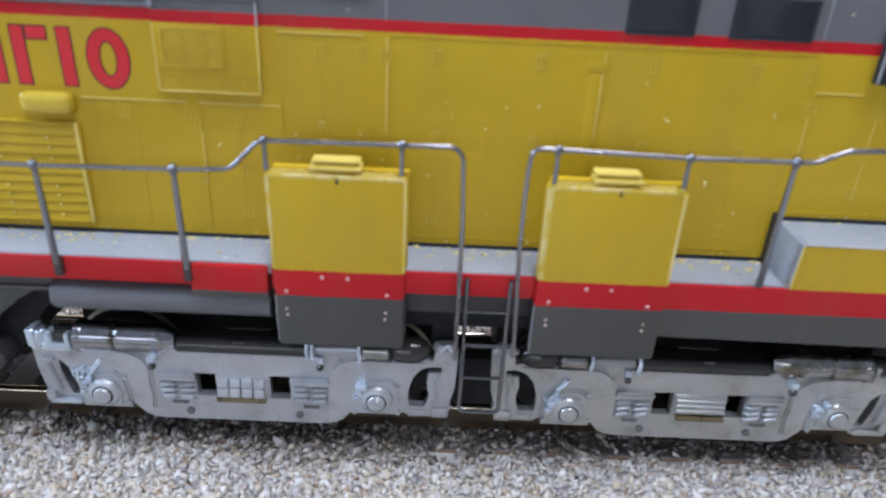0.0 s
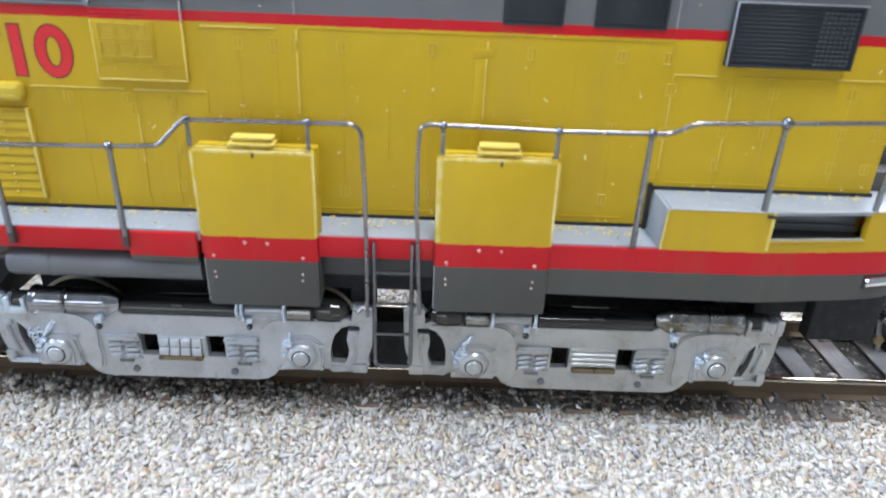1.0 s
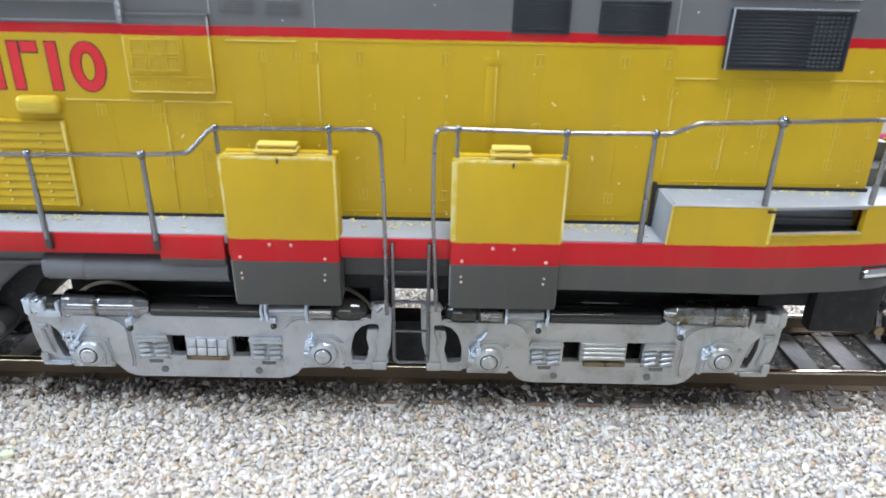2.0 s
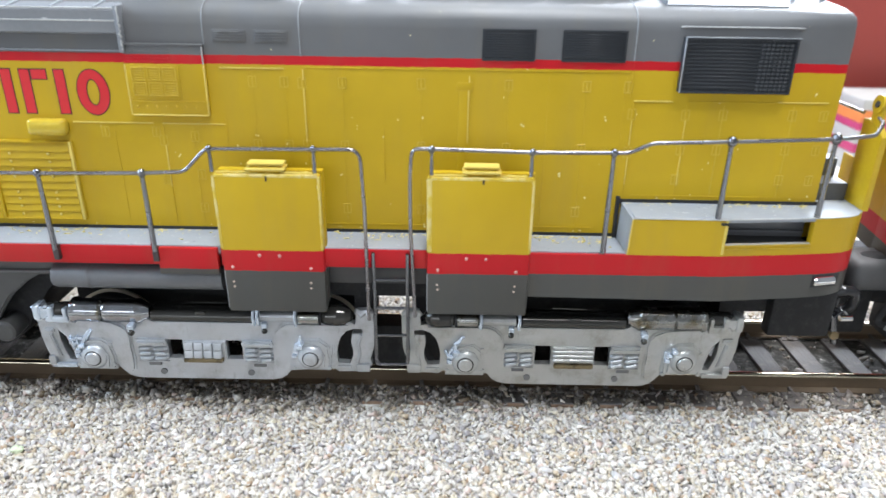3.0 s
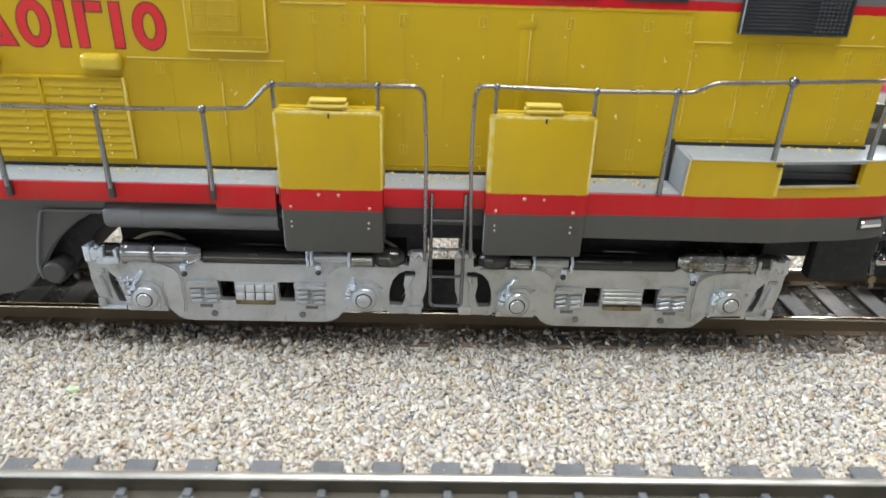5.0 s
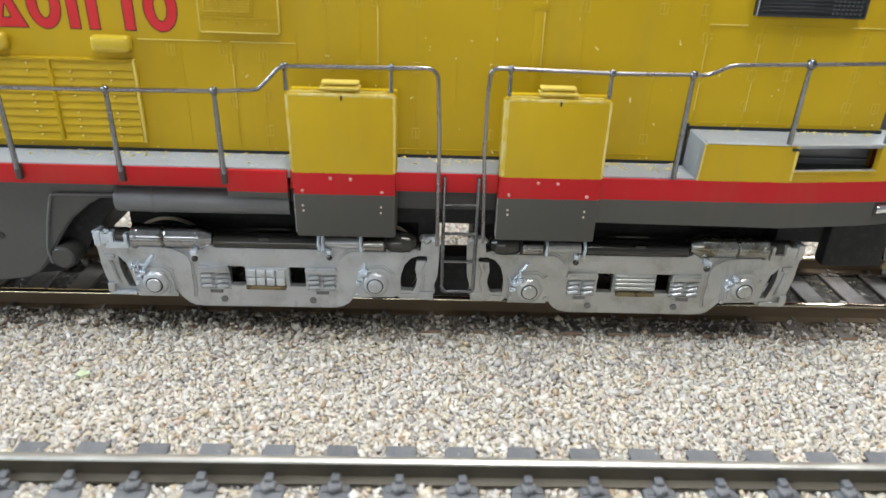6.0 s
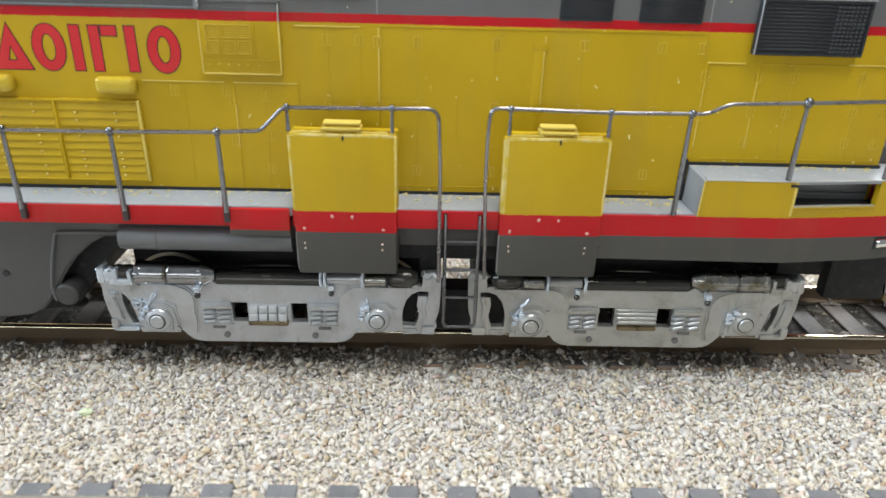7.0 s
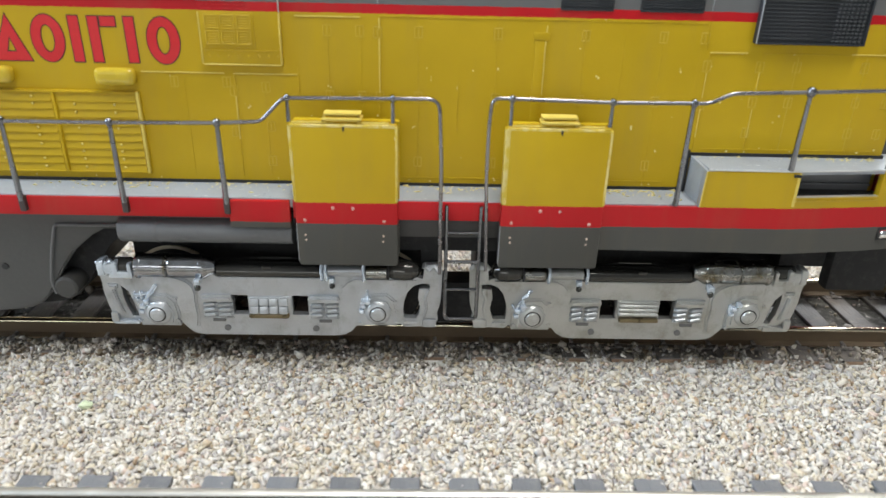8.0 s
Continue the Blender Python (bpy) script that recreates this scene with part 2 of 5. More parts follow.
M_TANK = plain("grey_tank_plastic", (0.135, 0.137, 0.142), 0.35, vary=0.08)
M_WIRE = plain("grey_wire", (0.20, 0.203, 0.215), 0.24, 1.0, vary=0.2, grain=0.3, depth=0.008)
M_RAILING = plain("grey_brown_railing", (0.25, 0.235, 0.235), 0.26, 0.85, vary=0.2, grain=0.3, depth=0.01)
M_WHEEL = plain("dull_brass_wheel", (0.66, 0.60, 0.47), 0.4, 0.35, vary=0.1)
M_STEEL = plain("nickel_steel", (0.80, 0.71, 0.54), 0.2, 1.0, vary=0.06, depth=0.004)
M_DULL = plain("dull_nickel", (0.66, 0.65, 0.61), 0.38, 0.85, vary=0.08, depth=0.004)
M_BROWN = plain("dark_brown_rail", (0.075, 0.064, 0.046), 0.5, 0.2, vary=0.3, patch=3.0)
M_RUST = plain("brown_rail_paint", (0.115, 0.08, 0.047), 0.55, vary=0.25)
M_LETTER = plain("red_print", (0.66, 0.020, 0.026), 0.4, vary=0.06)
M_EDGE = plain("dark_print", (0.05, 0.02, 0.02), 0.45)
M_CHIP = plain("yellow_flakes", (0.80, 0.68, 0.26), 0.5, vary=0.1)
M_BOLT = plain("bare_plastic_pin", (0.55, 0.42, 0.34), 0.45)
M_CREAMY = plain("bare_cream_plastic", (0.74, 0.63, 0.29), 0.45)


def rubbed(name):
    """Yellow paint rubbed through to pale plastic in patches."""
    n = Nodes(name)
    bare = n.ramp(n.noise(1.6, 4, 0.65, stretch=(1, 1, 0.5), seed=13), 0.42, 0.56)
    n.bump(n.noise(0.5, 3), 0.03)
    return n.done(n.mix(bare, (0.62, 0.45, 0.04), (0.72, 0.59, 0.22)), 0.42)


M_RUBBED = rubbed("rubbed_yellow_edge")
M_PIN = plain("scuffed_red_pin", (0.64, 0.34, 0.29), 0.4, vary=0.25, patch=0.5)
# pale grey for worn spots and for highlights painted along roof ledges
M_PALE = plain("pale_worn_lit_grey", (0.50, 0.50, 0.49), 0.4, vary=0.15)
# pale yellow for worn edges and for highlights painted on seams and ridges
M_WORN_LIT = plain("worn_lit_yellow", (0.70, 0.54, 0.11), 0.45, vary=0.12)
M_DIRT = plain("dark_track_dirt", (0.045, 0.040, 0.034), 0.9, grain=0.8, vary=0.4, depth=0.3, dust=0.5)
M_LENS = plain("chrome", (0.85, 0.85, 0.85), 0.08, 1.0, vary=0.02)
M_STONE = stones_material("mixed_gravel")
M_SOILED = stones_material("soiled_gravel", 0.74)
M_BED = bed_material("sand_bed")
M_TIE = tie_material("dirty_brown_tie", (0.075, 0.066, 0.060), (0.165, 0.148, 0.138), (0.27, 0.22, 0.17))
M_TIE_END = plain("bare_tie_end", (0.30, 0.20, 0.135), 0.7, vary=0.2)
M_NEARTIE = tie_material("grey_plastic_tie", (0.065, 0.068, 0.075), (0.17, 0.175, 0.19), (0.24, 0.23, 0.21), 0.42)
M_WALLRED = plain("red_wall_paint", (0.28, 0.044, 0.032), 0.6, patch=30, vary=0.15)
M_PINK = plain("pink_door_paint", (0.62, 0.10, 0.16), 0.5, patch=20)
M_WHITE = plain("white_paint", (0.46, 0.44, 0.41), 0.5, patch=20, vary=0.05)
M_CREAM = plain("cream_paint", (0.78, 0.62, 0.36), 0.6, patch=40, vary=0.08)
M_GLASS = plain("dark_window_pane", (0.03, 0.04, 0.035), 0.2)
M_GREEN = plain("green_frame", (0.12, 0.20, 0.12), 0.5)
M_ORANGE = plain("orange_paint", (0.70, 0.22, 0.06), 0.5)
M_MAGENTA = plain("magenta_paint", (0.48, 0.05, 0.15), 0.5)


def thing(name, label, category, at=(0, 0, 0), group="", kind=""):
    ob = new(name)
    ob.empty_display_size = 0.01
    ob.location = [c * MM for c in at]
    return tagged(ob, label, category, group, kind)


def mesh_of(name, bm, material, smooth=False):
    bmesh.ops.recalc_face_normals(bm, faces=bm.faces)
    bmesh.ops.scale(bm, vec=(MM, MM, MM), verts=bm.verts)
    me = bpy.data.meshes.new(name)
    bm.to_mesh(me)
    bm.free()
    me.materials.append(material)
    if smooth:
        me.shade_smooth()
        me.set_sharp_from_angle(angle=radians(38))
    return me


def part(name, bm, material, parent, label="", smooth=True):
    ob = new(name, mesh_of(name, bm, material, smooth))
    ob.parent = parent
    return tagged(ob, label)


def box(x0, x1, y0, y1, z0, z1, bevel=0.0, bm=None, seg=2):
    own = bmesh.new()
    bmesh.ops.create_cube(own, size=1.0)
    for v in own.verts:
        v.co = ((x0 + x1) / 2 + v.co.x * (x1 - x0), (y0 + y1) / 2 + v.co.y * (y1 - y0), (z0 + z1) / 2 + v.co.z * (z1 - z0))
    if bevel:
        bmesh.ops.bevel(own, geom=own.edges[:], offset=bevel, segments=seg, affect="EDGES", profile=0.6)
    return merge(bm, own)


def merge(bm, own):
    """Adds own to bm; with no bm it is the result itself."""
    if bm is None:
        return own
    made = {v: bm.verts.new(v.co) for v in own.verts}
    for f in own.faces:
        bm.faces.new([made[v] for v in f.verts])
    own.free()
    return bm


def prism(outline, y0, y1, holes=(), bevel=0.0, bm=None):
    """A plate: an outline in x and z, with holes, from y0 to y1."""
    own = bmesh.new()
    edges = []
    for loop in (outline, *holes):
        vs = [own.verts.new((x, y0, z)) for x, z in loop]
        edges += [own.edges.new((a, b)) for a, b in zip(vs, vs[1:] + vs[:1])]
    bmesh.ops.triangle_fill(own, edges=edges, use_beauty=True, use_dissolve=True)
    rim = [e for e in own.edges if len(e.link_faces) == 1]
    made = bmesh.ops.extrude_face_region(own, geom=own.faces[:])["geom"]
    for v in made:
        if isinstance(v, bmesh.types.BMVert):
            v.co.y = y1
    if bevel:
        own.edges.ensure_lookup_table()
        front = [e for e in own.edges if all(abs(v.co.y - y0) < 1e-6 for v in e.verts) and e.calc_face_angle(0) > 0.6]
        bmesh.ops.bevel(own, geom=front, offset=bevel, segments=2, affect="EDGES", clamp_overlap=True)
    return merge(bm, own)


def sweep(points, radius, seg=8, bm=None, closed=False):
    """A wire or pipe along points; radius may be one number or one for each point."""
    own = bmesh.new() if bm is None else bm
    pts = [Vector(p) for p in points]
    radii = radius if isinstance(radius, (list, tuple)) else [radius] * len(pts)
    rings, side = [], None
    for i, p in enumerate(pts):
        a = (p - pts[i - 1]).normalized() if i else (pts[1] - p).normalized()
        b = (pts[i + 1] - p).normalized() if i + 1 < len(pts) else a
        along = (a + b).normalized() if (a + b).length > 1e-6 else a
        if side is None:
            side = along.cross(Vector((0.31, 0.83, 0.47))).normalized()
        side = (side - along * side.dot(along)).normalized()
        other = along.cross(side)
        rings.append([own.verts.new(p + radii[i] * (math.cos(2 * math.pi * k / seg) * side + math.sin(2 * math.pi * k / seg) * other)) for k in range(seg)])
    for r, s in zip(rings, rings[1:]):
        for k in range(seg):
            own.faces.new((r[k], r[(k + 1) % seg], s[(k + 1) % seg], s[k]))
    own.faces.new(rings[0][::-1])
    own.faces.new(rings[-1])
    return own


def ball(at, radius, bm=None, stretch=(1, 1, 1)):
    own = bmesh.new()
    bmesh.ops.create_uvsphere(own, u_segments=10, v_segments=7, radius=radius)
    for v in own.verts:
        v.co = Vector([c * s for c, s in zip(v.co, stretch)]) + Vector(at)
    return merge(bm, own)


def rounded(points, radius, steps=4):
    """A bent wire's line: its corners turned into arcs."""
    pts = [Vector(p) for p in points]
    out = [pts[0]]
    each = radius if isinstance(radius, (list, tuple)) else [radius] * len(pts)
    for a, b, c, r in zip(pts, pts[1:], pts[2:], each):
        r = min(r, (a - b).length * 0.45, (c - b).length * 0.45)
        p, q = b + (a - b).normalized() * r, b + (c - b).normalized() * r
        for k in range(steps + 1):
            t = k / steps
            out.append(p * (1 - t) ** 2 + b * 2 * t * (1 - t) + q * t * t)
    return out + [pts[-1]]


# ---- the layout's ground ----
HOOD, SILL = -11.7, -18.0
TIE_TOP, NEAR_TRACK, FAR_TRACK = -2.9, -55.6, -0.4

bm = box(-320, 420, -140, 320, -16, -3.66)
ground = tagged(new("ground", mesh_of("ground", bm, M_BED)), "sand-coloured layout baseboard under loose gravel", "ground", kind="structure")


def rock_shapes(count):
    """Angular chips: hulls of a few points thrown on a flattened ball."""
    rng = random.Random(21)
    shapes = []
    for _ in range(count):
        own = bmesh.new()
        flat = (1.0, rng.uniform(0.7, 1.0), rng.uniform(0.5, 0.85))
        for _ in range(8):
            p = Vector((rng.gauss(0, 1), rng.gauss(0, 1), rng.gauss(0, 1))).normalized() * rng.uniform(0.44, 0.64)
            own.verts.new([c * f for c, f in zip(p, flat)])
        hull = bmesh.ops.convex_hull(own, input=own.verts[:])
        bmesh.ops.delete(own, geom=[v for v in own.verts if not v.link_faces], context="VERTS")
        bmesh.ops.recalc_face_normals(own, faces=own.faces)
        own.verts.index_update()
        shapes.append((np.array([v.co[:] for v in own.verts]), np.array([[v.index for v in f.verts] for f in own.faces])))
        own.free()
    return shapes


def gravel(name, x0, x1, y0, y1, pitch, layers, label, mat=None, side=0):
    """Loose stones, lying all over a stretch of ground but for the ties and rails; side 1 keeps to the dirt along the rail, -1 off it."""
    rng = np.random.default_rng(4)
    shapes, verts, faces, base = rock_shapes(24), [], [], 0
    for low, high, keep, grow in layers:
        step = pitch * (1 if grow > 0.8 else 0.72)
        gx, gy = np.meshgrid(np.arange(x0, x1, step), np.arange(y0, y1, step))
        spots = np.stack([gx.ravel(), gy.ravel()], 1) + rng.uniform(-0.5, 0.5, (gx.size, 2)) * step
        spots = spots[rng.random(len(spots)) < keep]
        if side:
            x, y = spots.T
            edge = -14.4 - 1.3 / (1 + np.exp(-x / 6)) - 3.1 * np.exp(-((x + 18) / 20) ** 2) + 0.5 * np.sin(x * 0.31) + 0.35 * np.sin(x * 0.83 + 1)
            dirty = rng.random(len(spots)) < 1 / (1 + np.exp((edge - y) / 0.75))
            spots = spots[dirty == (side > 0)]
        ahead = np.abs((spots[:, 0] - FAR_SHIFT + TIE_STEP / 2) % TIE_STEP - TIE_STEP / 2) < TIE_WIDE / 2
        ahead &= (spots[:, 0] > -7) & (np.abs(spots[:, 1] - FAR_TRACK + 14.75) < 0.75)
        spots = spots[~(ahead & (rng.random(len(spots)) < 0.8))]
        for yc, shift, half, bury in ((NEAR_TRACK, NEAR_SHIFT, 14.2, 0.06), (FAR_TRACK, FAR_SHIFT, 14.3, 0.62)):
            dy = np.abs(spots[:, 1] - yc)
            along = np.abs((spots[:, 0] - shift + TIE_STEP / 2) % TIE_STEP - TIE_STEP / 2)
            on_tie = (dy < half) & (along < TIE_WIDE / 2 + 0.15)
            thick = np.where((yc == FAR_TRACK) & (spots[:, 0] > 14), 0.2, bury)
            spare = on_tie & (dy > 10.4) & (rng.random(len(spots)) < thick)
            on_rail = np.abs(dy - 8.8) < 1.35
            bare = (dy < 7.6) & (yc == FAR_TRACK) & (rng.random(len(spots)) < 0.94)
            spots = spots[~((on_tie & ~spare) | on_rail | bare)]
        sizes = rng.lognormal(-0.02, 0.33, len(spots)).clip(0.45, 2.0) * grow
        lift = rng.uniform(low, high, len(spots))
        over = np.abs((spots[:, 0] - FAR_SHIFT + TIE_STEP / 2) % TIE_STEP - TIE_STEP / 2) < TIE_WIDE / 2 + 0.15
        over &= np.abs(spots[:, 1] - FAR_TRACK) < 14.3
        lift[over] = rng.uniform(-2.95, -2.55, over.sum())
        for kind, (co, tri) in enumerate(shapes):
            mine = np.arange(kind, len(spots), len(shapes))
            if not len(mine):
                continue
            q = rng.normal(size=(len(mine), 4))
            q /= np.linalg.norm(q, axis=1)[:, None]
            w, x, y, z = q.T
            turn = np.stack([1 - 2 * (y * y + z * z), 2 * (x * y - z * w), 2 * (x * z + y * w), 2 * (x * y + z * w), 1 - 2 * (x * x + z * z), 2 * (y * z - x * w),
                             2 * (x * z - y * w), 2 * (y * z + x * w), 1 - 2 * (x * x + y * y)], 1).reshape(-1, 3, 3)
            scale = sizes[mine, None] * rng.uniform(0.75, 1.25, (len(mine), 3))
            pts = np.einsum("nij,nvj->nvi", turn, co[None] * scale[:, None]) + np.c_[spots[mine], lift[mine]][:, None]
            verts.append(pts.reshape(-1, 3))
            faces.append((tri[None] + base + np.arange(len(mine))[:, None, None] * len(co)).reshape(-1, 3))
            base += len(mine) * len(co)
    verts, faces = np.concatenate(verts) * MM, np.concatenate(faces)
    me = bpy.data.meshes.new(name)
    me.vertices.add(len(verts))
    me.vertices.foreach_set("co", verts.astype(np.float32).ravel())
    me.loops.add(faces.size)
    me.loops.foreach_set("vertex_index", faces.astype(np.int32).ravel())
    me.polygons.add(len(faces))
    me.polygons.foreach_set("loop_start", np.arange(0, faces.size, 3, dtype=np.int32))
    me.update(calc_edges=True)
    me.materials.append(mat or M_STONE)
    return tagged(new(name, me), label, "gravel", kind="stuff")


TIE_STEP, TIE_WIDE, NEAR_SHIFT, FAR_SHIFT = 7.6, 3.75, -6.4, 58.1
LAYERS = ((-3.75, -3.5, 1.0, 1.0), (-3.5, -3.2, 0.95, 1.0), (-3.42, -3.22, 0.55, 0.62))
gravel("gravel", -78, 98, -60, -13.0, 0.62, LAYERS, "loose mixed white, grey and brown gravel between the model tracks", side=-1)
gravel("gravel", -78, 98, 11, 40, 0.7, LAYERS, "loose pale gravel on the far side of the locomotive")
gravel("soiled_gravel", -78, 98, -21.0, 11, 0.7, ((-3.9, -3.5, 0.9, 1.0), (-3.5, -2.9, 0.6, 1.2), (-3.4, -2.7, 0.6, 0.7)), "gravel soiled dark brown along the rail", M_SOILED, 1)


bed = box(-150, 210, FAR_TRACK - 7.9, FAR_TRACK + 7.9, -4.3, -3.5)
tagged(new("trackbed", mesh_of("trackbed", bed, M_DIRT)), "dark dirty trackbed between the rails", "trackbed", kind="structure")

# ---- the two tracks ----
def railway_track(y, shift, half, label, steel, stud):
    track = thing("railway_track", label, "track", (0, y, 0))
    x0, x1 = -150, 210
    foot = [(-1.35, TIE_TOP), (1.35, TIE_TOP), (1.35, TIE_TOP + 0.25), (0.42, TIE_TOP + 0.55), (0.34, -0.75), (0.6, -0.6), (0.6, -0.30),
            (-0.6, -0.30), (-0.6, -0.6), (-0.34, -0.75), (-0.42, TIE_TOP + 0.55), (-1.35, TIE_TOP + 0.25)]
    head = [(-0.60, -0.30), (0.60, -0.30), (0.58, -0.20), (0.48, -0.09), (0.30, -0.02), (0, 0.0), (-0.30, -0.02), (-0.48, -0.09), (-0.58, -0.20)]
    for side in (-8.8, 8.8):
        rail = None
        for nm, shape, mat in (("rail", foot, M_RUST if steel == M_STEEL else M_BROWN), ("rail_head", head, steel)):
            own = bmesh.new()
            rings = [[own.verts.new((x, side + a, b)) for a, b in shape] for x in (x0, x1)]
            for k in range(len(shape)):
                own.faces.new((rings[0][k], rings[0][k - 1], rings[1][k - 1], rings[1][k]))
            own.faces.new(rings[0])
            own.faces.new(rings[1][::-1])
            made = part(nm, own, mat, rail or track, "worn bright nickel running surface" if rail else "", smooth=bool(rail))
            rail = rail or made
    # one tie with its moulded rail fastenings; all ties share its mesh
    own = box(-TIE_WIDE / 2, TIE_WIDE / 2, -half, half, TIE_TOP - 1.9, TIE_TOP, 0.12, seg=1)
    for side in (-8.8, 8.8):
        box(-1.55, 1.55, side - 2.4, side + 2.4, TIE_TOP - 0.1, TIE_TOP + 0.16, bm=own)
        for out in (-1, 1):
            a, c = sorted((side + out * 0.5, side + out * 1.7))
            box(-0.5 * stud, 0.5 * stud, a, c, TIE_TOP, TIE_TOP + 1.25 * stud, 0.12, bm=own, seg=1)
            a, c = sorted((side + out * 1.3, side + out * 2.5))
            box(-0.85 * stud, 0.85 * stud, a, c, TIE_TOP, TIE_TOP + 0.75 * stud, 0.12, bm=own, seg=1)
            ball((-0.15, side + out * 2.4, TIE_TOP + 0.4 * stud), 0.5 * stud, own, (1.1, 0.9, 1.0))
    me = mesh_of("tie", own, M_TIE if steel == M_STEEL else M_NEARTIE)
    if steel == M_STEEL:
        me.materials.append(M_TIE_END)
        for f in me.polygons:
            f.material_index = int(abs(f.normal.y) > 0.9 and abs(f.center.y) > (half - 0.1) * MM)
    for k in range(int((x0 - shift) / TIE_STEP) + 1, int((x1 - shift) / TIE_STEP)):
        tie = new("tie", me)
        tie.location = ((shift + k * TIE_STEP + 0.12 * math.sin(k * 5.1)) * MM, 0, 0.06 * math.sin(k * 3.3) * MM)
        tie.rotation_euler = (0, 0, 0.012 * math.sin(k * 7.7))
        tie.parent = track
    return track


railway_track(FAR_TRACK, FAR_SHIFT, 14.2, "model railway track with dark ties under the locomotive", M_STEEL, 0.6)
railway_track(NEAR_TRACK, NEAR_SHIFT, 14.3, "empty model railway track with dark plastic ties in gravel", M_DULL, 1.0)

# ---- the locomotive ----
loco = thing("diesel_locomotive", "yellow and grey model diesel locomotive with red stripes, paint flaking", "locomotive")
X0, X1 = -96.0, 61.7


def hood():
    side = [(HOOD, 25.3), (HOOD, 53.8), (-11.55, 54.8), (-11.1, 55.6), (-10.3, 56.2), (-9.2, 56.65), (-7.6, 57.0), (-5.6, 57.25), (-3.0, 57.5), (0, 57.6)]
    shape = side + [(-y, z) for y, z in side[-2::-1]]
    own = bmesh.new()
    rings = [[own.verts.new((x, y, z)) for y, z in shape] for x in (X0, -34.5, -23.7, -11.05, 33.2, X1 - 9.0, X1 - 7.0, X1 - 0.5, X1)]
    for ring in rings[-3:]:
        for v in ring:
            if v.co.z > 54.0:
                v.co.y = math.copysign(min(11.5, abs(v.co.y) + 0.75 * (1 - abs(abs(v.co.y) - 10.2) / 11.0)), v.co.y) if abs(v.co.y) > 1 else v.co.y
                v.co.z -= 0.12
    for v in rings[-1]:
        v.co.y *= 0.985
        v.co.z = 25.3 + (v.co.z - 25.3) * 0.993
    for r, s in zip(rings, rings[1:]):
        for k in range(len(shape) - 1):
            own.faces.new((r[k], r[k + 1], s[k + 1], s[k]))
    own.faces.new(rings[0][::-1])
    own.faces.new(rings[-1])
    return part("hood", own, M_LIV, loco, "yellow hood with red stripe and grey roof")


HOOD_OB = hood()


def raised(name, x0, x1, z0, z1, proud, label="", mat=None, bevel=0.12, parent=None, sunk=0.3):
    return part(name, box(x0, x1, HOOD - proud, HOOD + sunk, z0, z1, bevel), mat or M_LIV, parent or HOOD_OB, label)


# seams that run up the side and over the roof edge
def seam(x, z0, z1, proud=0.10, wide=0.16, mat=None):
    raised("seam", x - wide / 2, x + wide / 2, z0, z1, proud, bevel=0.04, mat=mat)


# these seams are painted paler, as ridges that catch the light
for x, z0, z1 in ((-10.9, 38.4, 45.7), (-10.9, 46.9, 48.3), (11.42, 38.6, 45.8), (11.5, 46.9, 47.8), (-30.75, 31.5, 37.6)):
    seam(x, z0, z1, 0.12, 0.17, M_WORN_LIT)
for x, z0, z1 in ((33.9, 38.6, 42.1), (41.2, 39.0, 42.3), (33.9, 33.0, 37.0), (41.25, 33.0, 37.2)):
    seam(x, z0, z1, 0.10, 0.14, M_WORN_LIT)
raised("door_post", 10.05, 11.35, 26.2, 45.9, 0.09, bevel=0.04)
raised("post_bracket", 9.8, 12.0, 45.9, 46.9, 0.14, bevel=0.05)
for x, z0 in ((-11.05, 50.1), (-23.75, 51.4), (33.25, 50.1)):
    own = sweep([(x, HOOD, z0), (x, HOOD, 53.8), (x, -11.58, 54.85), (x, -11.15, 55.65), (x, -10.3, 56.25), (x, -9.2, 56.7), (x, -7.6, 57.05), (x, -5.6, 57.3), (x, -3.0, 57.55), (x, 0, 57.6)], 0.085, 6)
    part("roof_seam", own, M_SEAM, HOOD_OB)
for x, z0, z1 in ((33.35, 45.2, 50.0), (33.9, 31.2, 44.7), (-30.75, 26.2, 40.6), (41.2, 31.2, 44.6), (-22.0, 38.0, 41.4), (-11.0, 26, 38.2), (-0.15, 33.0, 40.5)):
    seam(x, z0, z1, 0.08)
for x, z0, z1 in ((-17.8, 26.2, 48.0), (-5.65, 26.0, 47.8), (5.0, 26, 47.8), (16.8, 26, 47.8), (27.4, 26, 47.8), (-37.6, 26.2, 40.4),
                  (46.2, 31.4, 44.4), (55.7, 31.4, 44.4), (-26.7, 26.2, 40.4), (32.6, 26, 47.8), (-13.4, 26.2, 47.8), (22.2, 26, 47.8)):
    seam(x, z0, z1, 0.04 if x > 33 or x < -20 else 0.03, 0.13, M_LIT_RELIEF if x > 40 else None)
# ridges along the tops of the access doors
for x0, x1, z in ((-43.2, -32.0, 40.7), (-30.8, -22.1, 40.68), (-22.1, -13.4, 48.37), (-10.8, 32.9, 48.55), (33.9, 39.1, 44.8), (41.2, 53.4, 44.8), (53.4, 60.2, 44.88), (35.0, 60.6, 31.3), (-10, 30, 26.2)):
    bright = x0 in (33.9, 53.4, -30.8, -22.1, -43.2)
    raised("door_ridge", x0, x1, z - 0.08, z + 0.08, 0.12 if bright else 0.08, bevel=0.04, mat=M_WORN_LIT if bright else None)
